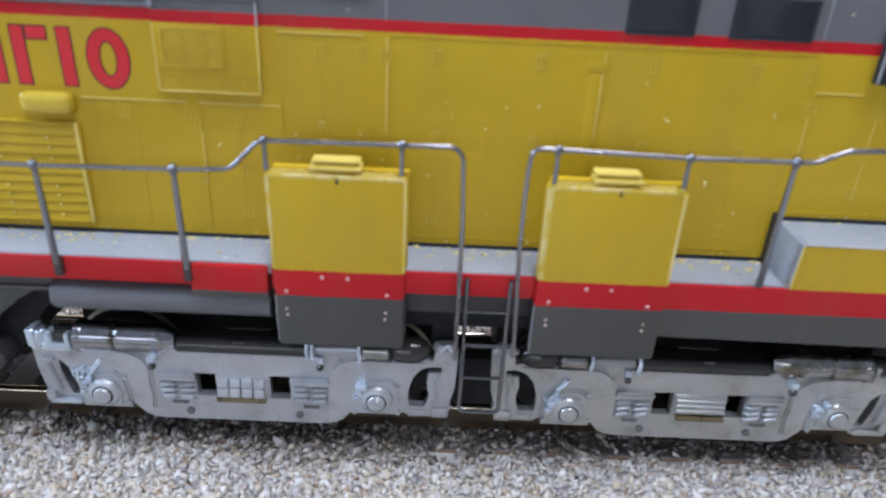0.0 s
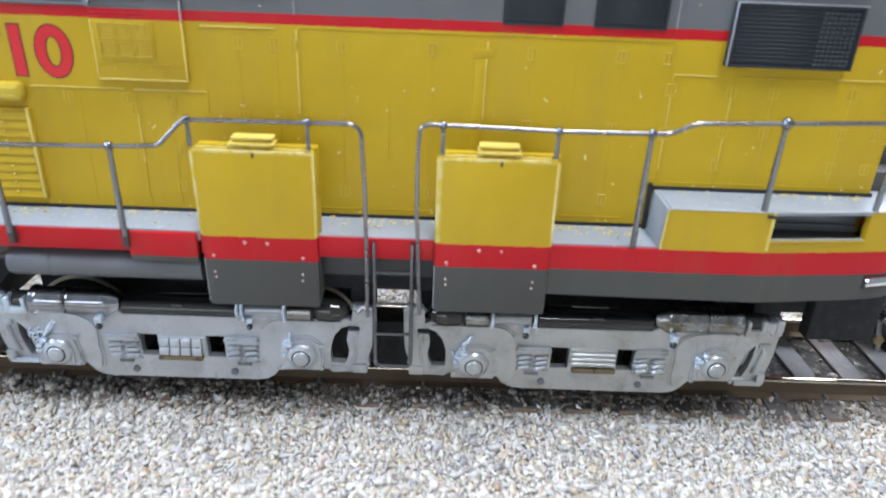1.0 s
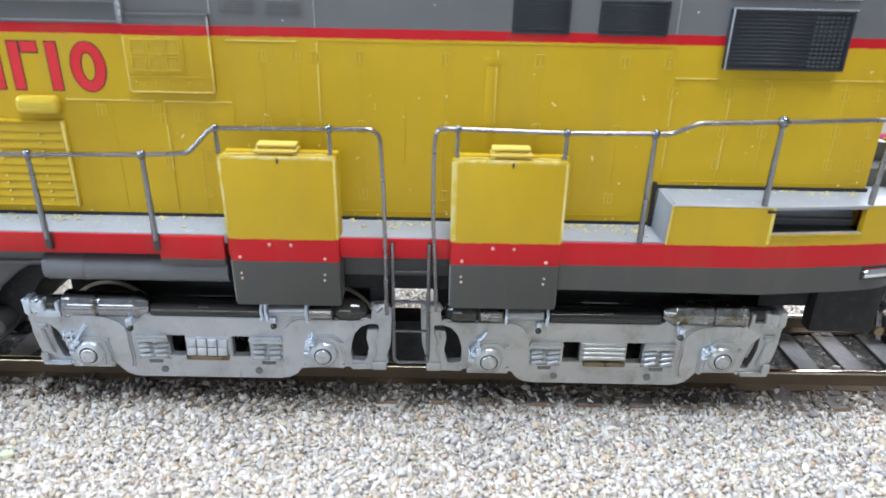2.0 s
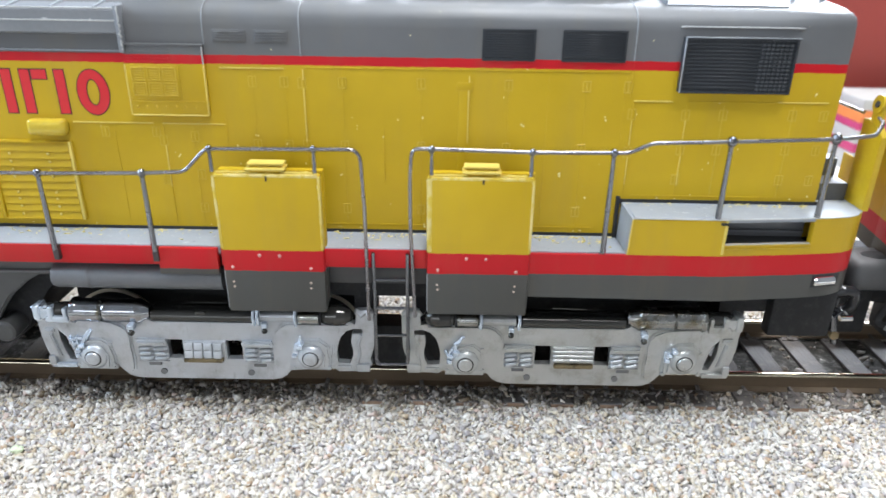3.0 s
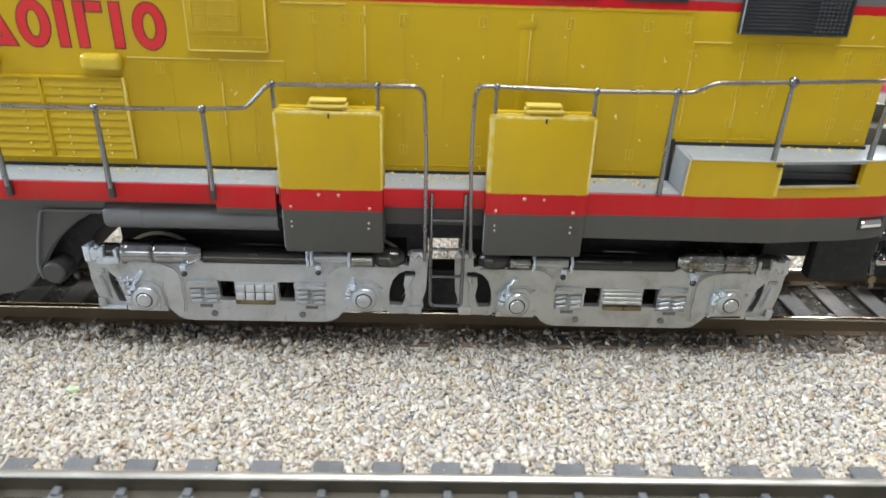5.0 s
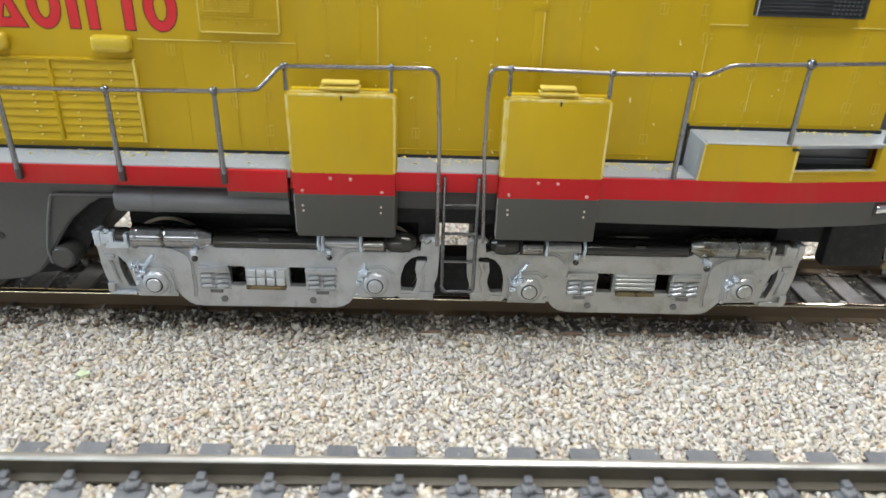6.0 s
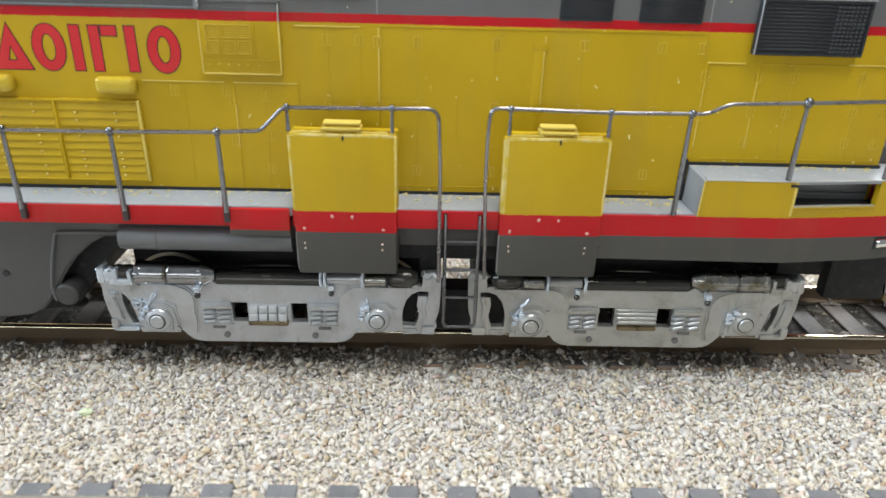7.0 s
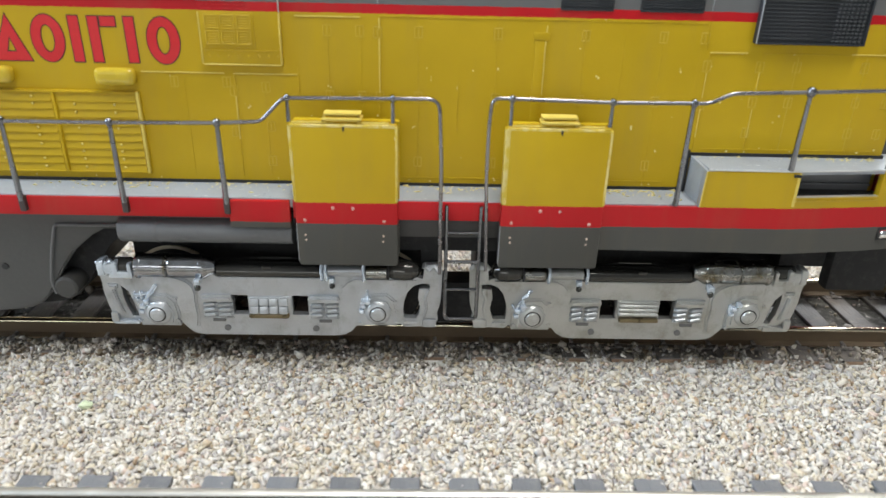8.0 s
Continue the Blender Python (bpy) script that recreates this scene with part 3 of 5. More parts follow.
# hinges and latches: a small frame with a block in it
HINGE = box(-0.56, 0.56, -0.03, 0.25, -0.74, 0.74, 0.03, seg=1)
for a0, a1, b0, b1 in ((-0.58, -0.44, -0.74, 0.74), (0.44, 0.58, -0.74, 0.74), (-0.44, 0.44, -0.74, -0.6), (-0.44, 0.44, 0.6, 0.74), (-0.1, 0.1, -0.5, 0.5)):
    box(a0, a1, -0.065, 0, b0, b1, 0.03, HINGE, 1)
HINGE = mesh_of("hinge", HINGE, M_LIV_PLAIN)
HINGE.materials.append(M_LIT_RELIEF)
# the hinge's raised rims get the lighter yellow as a painted highlight
for f in HINGE.polygons:
    f.material_index = int(f.center.y < -0.04 * MM)
for x, z in [(x, z) for x in (-17.8, -5.65, 5.0, 16.8, 27.3) for z in (46.6, 37.9, 28.6)] + [(-13.5, 46.6), (-11.1, 46.5), (32.9, 46.6), (-13.4, 37.9), (-10.9, 37.9)] + \
        [(x, z) for x in (55.65, 59.9) for z in (43.1, 38.3, 33.9)] + [(33.8, 42.95), (41.1, 42.95), (46.2, 43.05), (41.1, 38.1), (46.1, 38.15), (41.0, 33.75), (33.8, 37.6),
         (-38.9, 39.4), (-31.8, 39.5), (-30.9, 38.3), (-26.5, 38.9), (-31.2, 32.6), (-26.2, 33.4), (-26.4, 28.4), (10.7, 37.9)]:
    hinge = new("hinge", HINGE)
    hinge.location = (x * MM, HOOD * MM, z * MM)
    hinge.parent = HOOD_OB


def rivets(own, spots, y, r=0.17):
    for x, z in spots:
        ball((x, y, z), r, own, (1, 0.7, 1))
    return own


# hatch with six small vent panels
hatch = raised("hatch", -34.55, -23.9, 41.9, 51.3, 0.55, "raised hatch with six small moulded vents", bevel=0.15)
own = box(-34.3, -27.3, HOOD - 0.68, HOOD - 0.5, 44.2, 48.75, 0.08)
part("vent_frame", own, M_LIV, hatch)
for i in range(3):
    for j in range(2):
        x, z = -33.75 + i * 2.08, 44.6 + j * 2.02
        own = box(x, x + 1.85, HOOD - 0.80, HOOD - 0.66, z, z + 0.16, 0.03, seg=1)
        box(x, x + 1.85, HOOD - 0.80, HOOD - 0.66, z + 1.62, z + 1.78, 0.03, own, 1)
        for q in (x, x + 1.7):
            box(q, q + 0.15, HOOD - 0.79, HOOD - 0.66, z + 0.1, z + 1.7, 0.03, own, 1)
        for k in range(4):
            box(x + 0.3, x + 1.55, HOOD - 0.73, HOOD - 0.66, z + 0.30 + k * 0.32, z + 0.46 + k * 0.32, 0.03, own, 1)
        part("vent", own, M_LIT_RELIEF, hatch)
for k in range(5):
    part("strip", box(-34.2, -28.2, HOOD - 0.62, HOOD - 0.5, 49.0 + k * 0.45, 49.14 + k * 0.45, 0.03, seg=1), M_LIV, hatch)
part("strip", box(-34.4, -24.0, HOOD - 0.66, HOOD - 0.5, 43.72, 43.9, 0.04), M_LIV, hatch)
part("rivet_row", rivets(bmesh.new(), [(-33.6 + k * 1.32, 43.1) for k in range(8)], HOOD - 0.55), M_LIV, hatch)

for a, c, d, f in ((-34.6, -34.4, 42.0, 48.7), (-24.1, -23.88, 42.0, 48.7), (-34.4, -24.1, 41.86, 42.06)):
    part("worn_lit_edge", box(a, c, HOOD - 0.6, HOOD - 0.3, d, f, 0.05, seg=1), M_WORN_LIT, hatch)
for a, c, d, f in ((-34.5, -24.0, 51.2, 51.36), (-24.06, -23.9, 48.8, 51.2)):
    part("worn_lit_edge", box(a, c, HOOD - 0.6, HOOD - 0.3, d, f, 0.05, seg=1), M_PALE, hatch)
# louvred panel in two columns
louvre = raised("louvre_panel", -66.6, -43.8, 26.3, 38.05, 0.35, "yellow louvred panel", bevel=0.12)
for x0, x1 in ((-66.2, -55.9), (-55.1, -44.4)):
    for k in range(10):
        z = 26.42 + k * 1.115
        own = bmesh.new()
        vs = [own.verts.new(p) for x in (x0, x1) for p in ((x, HOOD - 0.2, z), (x, HOOD - 0.52, z + 0.02), (x, HOOD - 0.54, z + 0.2), (x, HOOD - 0.36, z + 1.0))]
        for a in range(4):
            own.faces.new((vs[a], vs[(a + 1) % 4], vs[4 + (a + 1) % 4], vs[4 + a]))
        own.faces.new(vs[:4]), own.faces.new(vs[4:])
        part("slat", own, M_LIV, louvre, smooth=False)
    own = rivets(bmesh.new(), [(x, 27.15 + k * 1.115 + (0.1 if k % 3 else 0)) for x in ((-64.0, -58.5) if x0 < -60 else (-52.85, -47.4)) for k in range(10) if (k * 7 + int(x)) % 5 != 1], HOOD - 0.5, 0.19)
    part("rivet_row", own, M_WORN_LIT, louvre)
for x in (-66.5, -55.55, -44.05):
    part("rim", box(x - 0.2, x + 0.2, HOOD - 0.68, HOOD - 0.2, 26.35, 38.0, 0.1), M_WORN_LIT if x > -45 else M_LIV, louvre)
for z in (26.45, 37.85):
    part("rim", box(-66.5, -43.85, HOOD - 0.66, HOOD - 0.2, z - 0.13, z + 0.13, 0.08), M_LIV, louvre)

# oblong bulges above the louvres
for x0, x1 in ((-49.2, -43.8), (-65.5, -60.2)):
    own = box(x0, x1, HOOD - 1.5, HOOD + 0.4, 38.9, 41.25, 0.95, seg=5)
    part("bulge", own, M_GLOSS, HOOD_OB, "rounded oblong cover")

# small louvres in the grey band, line above the grille
for x0, x1 in ((-22.5, -18.2), (-17.1, -12.6)):
    vent = raised("band_vent", x0, x1, 51.7, 53.3, 0.12, bevel=0.05)
    for k in range(4):
        part("slat", box(x0 + 0.25, x1 - 0.25, HOOD - 0.24, HOOD, 51.9 + k * 0.34, 52.08 + k * 0.34, 0.03, seg=1), M_LIV, vent)
raised("door_ridge", 38.9, 54.9, 54.45, 54.6, 0.13, bevel=0.05, mat=M_PALE)
raised("door_ridge", -34.4, -23.8, 51.2, 51.42, 0.7, bevel=0.05)


# black air grilles: level slats with fine upright wires
def grille(x0, x1, z0, z1, proud, rim, cols, rows, label):
    body = raised("air_grille", x0, x1, z0, z1, proud - 0.12, label, M_MESH, 0.1)
    for a, b, c, d in ((x0, x1, z0, z0 + 0.32), (x0, x1, z1 - 0.32, z1), (x0, x0 + 0.32, z0 + 0.32, z1 - 0.32), (x1 - 0.32, x1, z0 + 0.32, z1 - 0.32)):
        part("rim", box(a, b, HOOD - proud - rim, HOOD - proud + 0.2, c, d, 0.08), M_MESH, body)
    for k in range(1, rows):
        z = z0 + 0.32 + (z1 - z0 - 0.64) * k / rows
        part("slat", box(x0 + 0.32, x1 - 0.32, HOOD - proud - 0.06, HOOD - proud + 0.2, z - 0.13, z + 0.13, 0.05, seg=1), M_MESH, body)
    own = bmesh.new()
    for k in range(1, cols):
        x = x0 + 0.32 + (x1 - x0 - 0.64) * k / cols
        box(x - 0.06, x + 0.06, HOOD - proud + 0.02, HOOD - proud + 0.2, z0 + 0.32, z1 - 0.32, bm=own)
    part("wire_mesh", own, M_MESH, body, smooth=False)
    return body


big = grille(39.4, 54.1, 46.15, 53.3, 1.0, 0.16, 26, 14, "black mesh air grille in a proud frame")
# bright dots on the mesh: highlights painted as small lighter squares
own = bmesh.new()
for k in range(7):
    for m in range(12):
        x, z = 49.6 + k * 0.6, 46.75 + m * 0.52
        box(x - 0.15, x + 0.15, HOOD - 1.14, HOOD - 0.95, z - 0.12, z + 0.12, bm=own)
part("mesh_highlight", own, M_DOTS, big, "stretch of mesh with highlights painted on as dots", smooth=False)
# pale left and top strips: the frame's highlight put into the colour
for a, c, d, f in ((39.38, 39.52, 46.2, 53.3), (39.5, 54.3, 53.28, 53.4)):
    part("worn_lit_edge", box(a, c, HOOD - 1.2, HOOD - 0.9, d, f, 0.04, seg=1), M_SEAM, big)
grille(13.05, 20.1, 49.8, 53.9, 0.14, 0.03, 14, 11, "flat black air grille")
grille(23.6, 32.1, 49.8, 53.9, 0.14, 0.03, 16, 11, "flat black air grille")

# the overhanging radiator section of the roof
own = bmesh.new()
shape = [(-12.05, 52.5), (-12.45, 52.75), (-12.5, 54.15), (-12.32, 54.3), (-12.3, 55.5), (-12.0, 55.75), (-6.6, 57.3), (-6.2, 58.8), (0, 59.1)]
shape += [(-y, z) for y, z in shape[-2::-1]]
rings = [[own.verts.new((x, y, z)) for y, z in shape] for x in (X0 + 0.5, -34.7, -34.3)]
for v in rings[2]:
    v.co.y *= 0.985
for r, s in zip(rings, rings[1:]):
    for k in range(len(shape)):
        own.faces.new((r[k - 1], r[k], s[k], s[k - 1]))
own.faces.new(rings[0]), own.faces.new(rings[-1])
radiator = part("radiator_housing", own, M_ROOF, loco, "grey overhanging radiator housing on the roof")
part("end_plate", box(-34.75, -34.05, -12.7, -10.8, 50.2, 56.2, 0.25), M_ROOF, radiator)
own = sweep([(-34.2 + 0.12 * math.sin(k * 2.9), -12.66 + 0.1 * math.sin(k * 1.7), 50.6 + k * 0.34) for k in range(17)], [0.11 + 0.06 * math.sin(k * 4.3) for k in range(17)], 6)
part("worn_lit_edge", own, M_PALE, radiator)
for k in range(10):
    x = -37.5 - k * 5.6
    part("rib", sweep([(x, -11.9, 55.85), (x + 1.5, -6.6, 57.4)], 0.2, 6), M_DECK, radiator)
    part("louvre_recess", box(x - 4.6, x - 1.4, -8.4, -6.9, 56.9, 57.28, 0.1), M_TANK, radiator)
# pale ledge and top edge: their highlights are put into the colour
part("ledge", box(X0 + 1, -34.8, -12.56, -12.1, 54.13, 54.3, 0.06), M_PALE, radiator)
part("top_edge", box(X0 + 1, -34.8, -12.22, -11.8, 55.62, 55.84, 0.08), M_PALE, radiator)
part("ledge", box(X0 + 1, -34.8, -11.95, -11.5, 50.25, 50.45, 0.06), M_ROOF, radiator)
rng = random.Random(15)
for k in range(14):
    x, z = rng.uniform(-92, -36), rng.choice((54.35, 54.4, 55.9))
    part("paint_chip", ball((x, -12.4 if z < 55 else -12.0, z), rng.uniform(0.07, 0.16), stretch=(1.3, 0.7, 1)), M_PALE, radiator)

# boxes and hatches on the roof
for x0, x1, y, z, h in ((-33.8, -23.9, -8.2, 56.4, 4.9), (-23.2, -13.4, -8.0, 56.4, 3.7)):
    part("roof_box", box(x0, x1, y, -y, z - 0.6, z + h, 0.3), M_DECK, loco, "grey box on the roof")
for x0, x1, y, h in ((-11.2, -5.4, -6.2, 0.95), (-2.8, 1.4, -6.2, 0.95)):
    lid = part("roof_hatch", box(x0, x1, y, -y, 56.6, 57.5 + h, 0.25), M_ROOF, loco)
    part("lid_plate", box(x0 + 0.4, x1 - 0.4, y + 0.8, -y - 0.8, 57.45 + h, 57.62 + h, 0.08), M_DECK, lid)
for x0, x1 in ((2.9, 10.6), (10.9, 21.6), (21.9, 30.2), (30.5, 36.0)):
    part("exhaust_cover", prism([(x0, 56.6), (x1, 56.6), (x1 - (2.2 if x1 > 35 else 0.1), 58.8 if x1 < 35 else 58.2), (x0 + 0.1, 58.8 if x1 < 35 else 58.7)], -5.4, 5.4, bevel=0.25), M_ROOF, loco, "long grey cover on the roof")
part("roof_seam", box(37.5, 53.8, -8.5, -8.3, 56.7, 57.0, 0.05), M_ROOF, HOOD_OB)
part("roof_seam", box(37.4, 37.6, -8.5, 8.5, 56.9, 57.68, 0.05), M_ROOF, HOOD_OB)
own = sweep(rounded([(56.4, -3.2, 57.2), (56.6, -3.2, 58.7), (60.4, -3.0, 58.4), (60.8, -3.0, 56.9)], 0.9), 0.38, 8)
part("lifting_loop", own, M_DECK, loco)

# printed marks on the hood: plain red shapes with a thin dark edge
def mark(outline, holes=(), edge=((), ())):
    part("printed_edge", prism(edge[0], HOOD - 0.035, HOOD + 0.05, edge[1]), M_EDGE, HOOD_OB, smooth=False)
    part("printed_mark", prism(outline, HOOD - 0.06, HOOD + 0.05, holes), M_LETTER, HOOD_OB, "red printed shape", smooth=False)


def bar(x0, x1, z0, z1, e=0.13):
    mark([(x0, z0), (x1, z0), (x1, z1), (x0, z1)], (), ([(x0 - e, z0 - e), (x1 + e, z0 - e), (x1 + e, z1 + e), (x0 - e, z1 + e)], ()))


def oval(cx, cz, rx, rz, t, n=28):
    ring = lambda a, b: [(cx + a * math.cos(2 * math.pi * k / n), cz + b * math.sin(2 * math.pi * k / n)) for k in range(n)]
    mark(ring(rx, rz), (ring(rx - t, rz - t),), (ring(rx + 0.13, rz + 0.13), (ring(rx - t - 0.13, rz - t - 0.13),)))


ZL, ZH = 41.85, 47.75
oval(-39.6, 44.8, 2.15, 3.05, 1.25)
bar(-44.5, -43.2, ZL, ZH)
bar(-49.2, -47.9, ZL, ZH), bar(-47.6, -45.6, 46.5, ZH)
bar(-51.75, -50.45, ZL, ZH)
oval(-54.8, 44.8, 2.15, 3.05, 1.25)
mark([(-62.3, ZL), (-57.4, ZL), (-59.85, ZH)], ([(-60.5, 43.0), (-59.2, 43.0), (-59.85, 45.0)],),
     ([(-62.52, ZL - 0.13), (-57.18, ZL - 0.13), (-59.85, ZH + 0.3)], ([(-60.3, 43.13), (-59.4, 43.13), (-59.85, 44.7)],)))
bar(-66.6, -65.3, ZL, ZH), bar(-65.0, -63.2, 46.5, ZH)

# ---- underframe, walkway and sill ----
part("underframe", box(X0, 64, -14.0, 14.0, 18.8, 24.0, 0.2), M_CHASSIS, loco, "dull black underframe")
part("walkway", box(X0, 34.2, SILL + 0.42, -SILL - 0.1, 23.6, 24.9, 0.05), M_DECK, loco, "light grey walkway dusted with yellow flakes")
for x0, x1, y0, z0, z1 in ((X0, -31.6, -17.85, 22.0, 24.74), (-31.55, -23.2, -18.25, 20.7, 24.7), (-22.8, 20.5, -17.8, 22.0, 24.74)):
    part("side_sill", box(x0, x1, y0, y0 + 1.3, z0, z1, 0.12), M_SILL, loco)
part("inner_sill", box(-22.8, 20.5, -15.9, -14.2, 18.6, 22.2, 0.1), M_GREY, loco)
part("inner_sill", box(X0, -23.0, -16.0, -14.2, 19.2, 22.2, 0.1), M_GREY, loco)
# the sill past the panels narrows toward the end of the deck
TAPER = [(20.4, -18.05), (47.2, -18.0), (58.7, -16.87), (62.6, -16.35), (64.6, -15.9), (66.2, -15.1), (67.3, -14.0), (68.0, -12.6)]


def wall_along(line, z0, z1, thick, bm=None, tops=None):
    """An upright wall that follows a line in plan; tops gives the height of its lower edge at each corner."""
    own = bmesh.new() if bm is None else bm
    cols = []
    for i, (x, y) in enumerate(line):
        lo = tops[i] if tops else z0
        cols.append([own.verts.new(p) for p in ((x, y, lo), (x, y, z1), (x - 0.15, y + thick, z1), (x - 0.15, y + thick, lo))])
    for a, b in zip(cols, cols[1:]):
        for k in range(4):
            own.faces.new((a[k], a[(k + 1) % 4], b[(k + 1) % 4], b[k]))
    own.faces.new(cols[0]), own.faces.new(cols[-1][::-1])
    return own


part("side_sill", wall_along(TAPER, 18.0, 24.68, 1.2, tops=(18.0, 17.7, 17.85, 17.95, 18.05, 18.2, 18.4, 18.6)), M_SILL, loco)
part("end_sill", wall_along([(68.0, -12.6), (69.2, -8.0), (69.4, 8.0), (68.0, 13.6)], 18.6, 31.0, 1.0), M_LIV, loco, smooth=False)

# raised step box at the end of the walkway
own = wall_along([(33.9, -18.0), (46.95, -18.0)], 24.69, 30.0, 0.8)
for v in own.verts:
    if v.co.x < 34 and v.co.z > 28:
        v.co.x += 0.3
part("step_box_front", own, M_LIV, loco, "yellow front of the step box")
own = bmesh.new()
vs = [own.verts.new(p) for p in ((33.8, -17.95, 24.7), (34.05, -17.95, 30.0), (33.8, -11.8, 30.28), (33.6, -11.8, 24.7), (35.2, -17.95, 24.7), (35.2, -17.95, 30.0), (35.2, -11.8, 30.28), (35.2, -11.8, 24.7))]
for f in ((0, 1, 2, 3), (4, 5, 6, 7), (0, 1, 5, 4), (1, 2, 6, 5), (2, 3, 7, 6), (3, 0, 4, 7)):
    own.faces.new([vs[k] for k in f])
part("step_box_side", own, M_DECK, loco, smooth=False)
own = wall_along([(47.0, -17.98), (59.6, -16.76)], 24.6, 26.3, 0.9)
part("step_lip", own, M_LIV, loco, "yellow lip of the step well", smooth=False)
part("step_tread", box(47.0, 59.6, -16.7, -12.2, 25.4, 26.15, 0.1), M_GREY, loco)
part("step_back", box(47.0, 59.8, -13.6, -12.4, 25.6, 30.0, 0.1), M_TANK, loco)
part("step_shelf", box(47.1, 59.5, -14.3, -13.5, 26.9, 27.25, 0.08), M_TANK, loco)
for z in (26.22, 25.75):
    part("step_nosing", wall_along([(47.0, -18.1), (59.6, -16.88)], z - 0.09, z + 0.09, 0.3), M_YELLOW, loco, smooth=False)
# black strips that draw the gaps' shade along hood and step box
part("painted_shadow_gap", box(33.3, 61.9, HOOD - 0.12, HOOD + 0.2, 30.0, 30.75), M_BLACK, loco)
part("painted_shadow_gap", box(33.0, 33.5, HOOD - 0.5, HOOD + 0.2, 24.8, 31.2), M_BLACK, loco)
part("painted_shadow_gap", box(X0, 33.3, HOOD - 0.02, HOOD + 0.6, 24.7, 25.4), M_BLACK, loco)
CORNER = [(59.5, -16.77), (62.6, -16.35), (64.6, -15.9), (66.2, -15.1), (67.3, -14.0), (68.0, -12.6)]
part("corner_wall", wall_along(CORNER, 24.6, 30.2, 0.9), M_LIV, loco)
own = bmesh.new()
plan = [(34.4, -17.9), (47.0, -17.93)] + CORNER + [(69.1, -8), (69.3, 8), (67.9, 13.6), (58.7, 15), (34.1, 15)]
lo, hi = [own.verts.new((x, y + 0.06, 29.65)) for x, y in plan], [own.verts.new((x, y + 0.06, 30.25)) for x, y in plan]
own.faces.new(lo), own.faces.new(hi[::-1])
for k in range(len(plan)):
    own.faces.new((lo[k - 1], lo[k], hi[k], hi[k - 1]))
part("end_platform", own, M_DECK, loco, "light grey raised platform, its edge worn pale", smooth=False)
edge = [(34.2, -17.98), (40, -18.03), (46.9, -18.0), (52.0, -17.55)] + CORNER[:4]
part("worn_lit_edge", sweep([(x, y, 30.16 + 0.03 * math.sin(x * 2.1)) for x, y in edge], [0.09 + 0.03 * math.sin(x) for x, y in edge], 6), M_PALE, loco)
for z in (26.36,):
    part("worn_lit_edge", wall_along([(47.2, -17.85), (59.5, -16.66)], z - 0.05, z + 0.06, 0.45), M_PALE, loco, smooth=False)
part("worn_lit_edge", sweep([(33.86, -18.0, 24.8), (34.08, -18.0, 29.95)], 0.1, 6), M_WORN_LIT, loco)
# black block that draws the dark of a notch in the post
part("notch_block", box(46.1, 47.1, -18.2, -17.8, 29.35, 29.75, 0.08), M_BLACK, loco)
part("well_post", box(46.75, 47.15, -18.12, -17.2, 25.0, 30.0, 0.1), M_WORN_LIT, loco)
part("equipment_box", box(62.6, 67.1, -9.4, 6, 30.2, 32.9, 0.3), M_BOX, loco)
part("equipment_box", box(62.2, 66.8, -5.8, 6, 32.8, 35.6, 0.3), M_BOX, loco)
# upright yellow plate with an eye at the corner of the deck
def eye_plate(parent, x, y0, y1, z0, z1, ye):
    """A plate across the deck with a sloping top, a neck and an eyelet."""
    own = prism([(y0, z0), (y1, z0), (y1, z1), (ye + 1.4, z1 + 0.2), (ye - 1.4, z1 - 0.5), (y0, z1 - 1.6)], 0, 0.8, bevel=0.1)
    for v in own.verts:
        v.co = Vector((x + v.co.y, v.co.x, v.co.z))
    plate = part("end_post", own, M_YELLOW, parent, "upright yellow plate with an eyelet")
    part("eyelet", sweep([(x - 0.1, ye, z1 + 2.5), (x + 0.9, ye, z1 + 2.4)], 1.25, 18), M_YELLOW, plate)
    part("eyelet_hole", sweep([(x - 0.2, ye, z1 + 2.5), (x - 0.05, ye, z1 + 2.45)], 0.5, 12), M_BLACK, plate)
    part("neck", box(x + 0.06, x + 0.74, ye - 1.1, ye + 1.1, z1 - 1.2, z1 + 2.3, 0.15), M_YELLOW, plate)


eye_plate(loco, 67.3, -13.8, -8.6, 30.2, 42.3, -11.2)
eye_plate(loco, 67.3, 7.7, 14.3, 30.2, 42.3, 11.0)
part("headlight_recess", wall_along([(61.1, -16.63), (65.1, -15.9)], 19.5, 21.5, 0.5), M_BLACK, loco, smooth=False)
part("headlight", sweep([(61.2, -16.72, 20.5), (61.4, -16.7, 20.5), (64.2, -16.2, 20.55), (64.4, -16.17, 20.55)], [0.5, 0.72, 0.72, 0.5], 14), M_LENS, loco, "small chrome lamp")

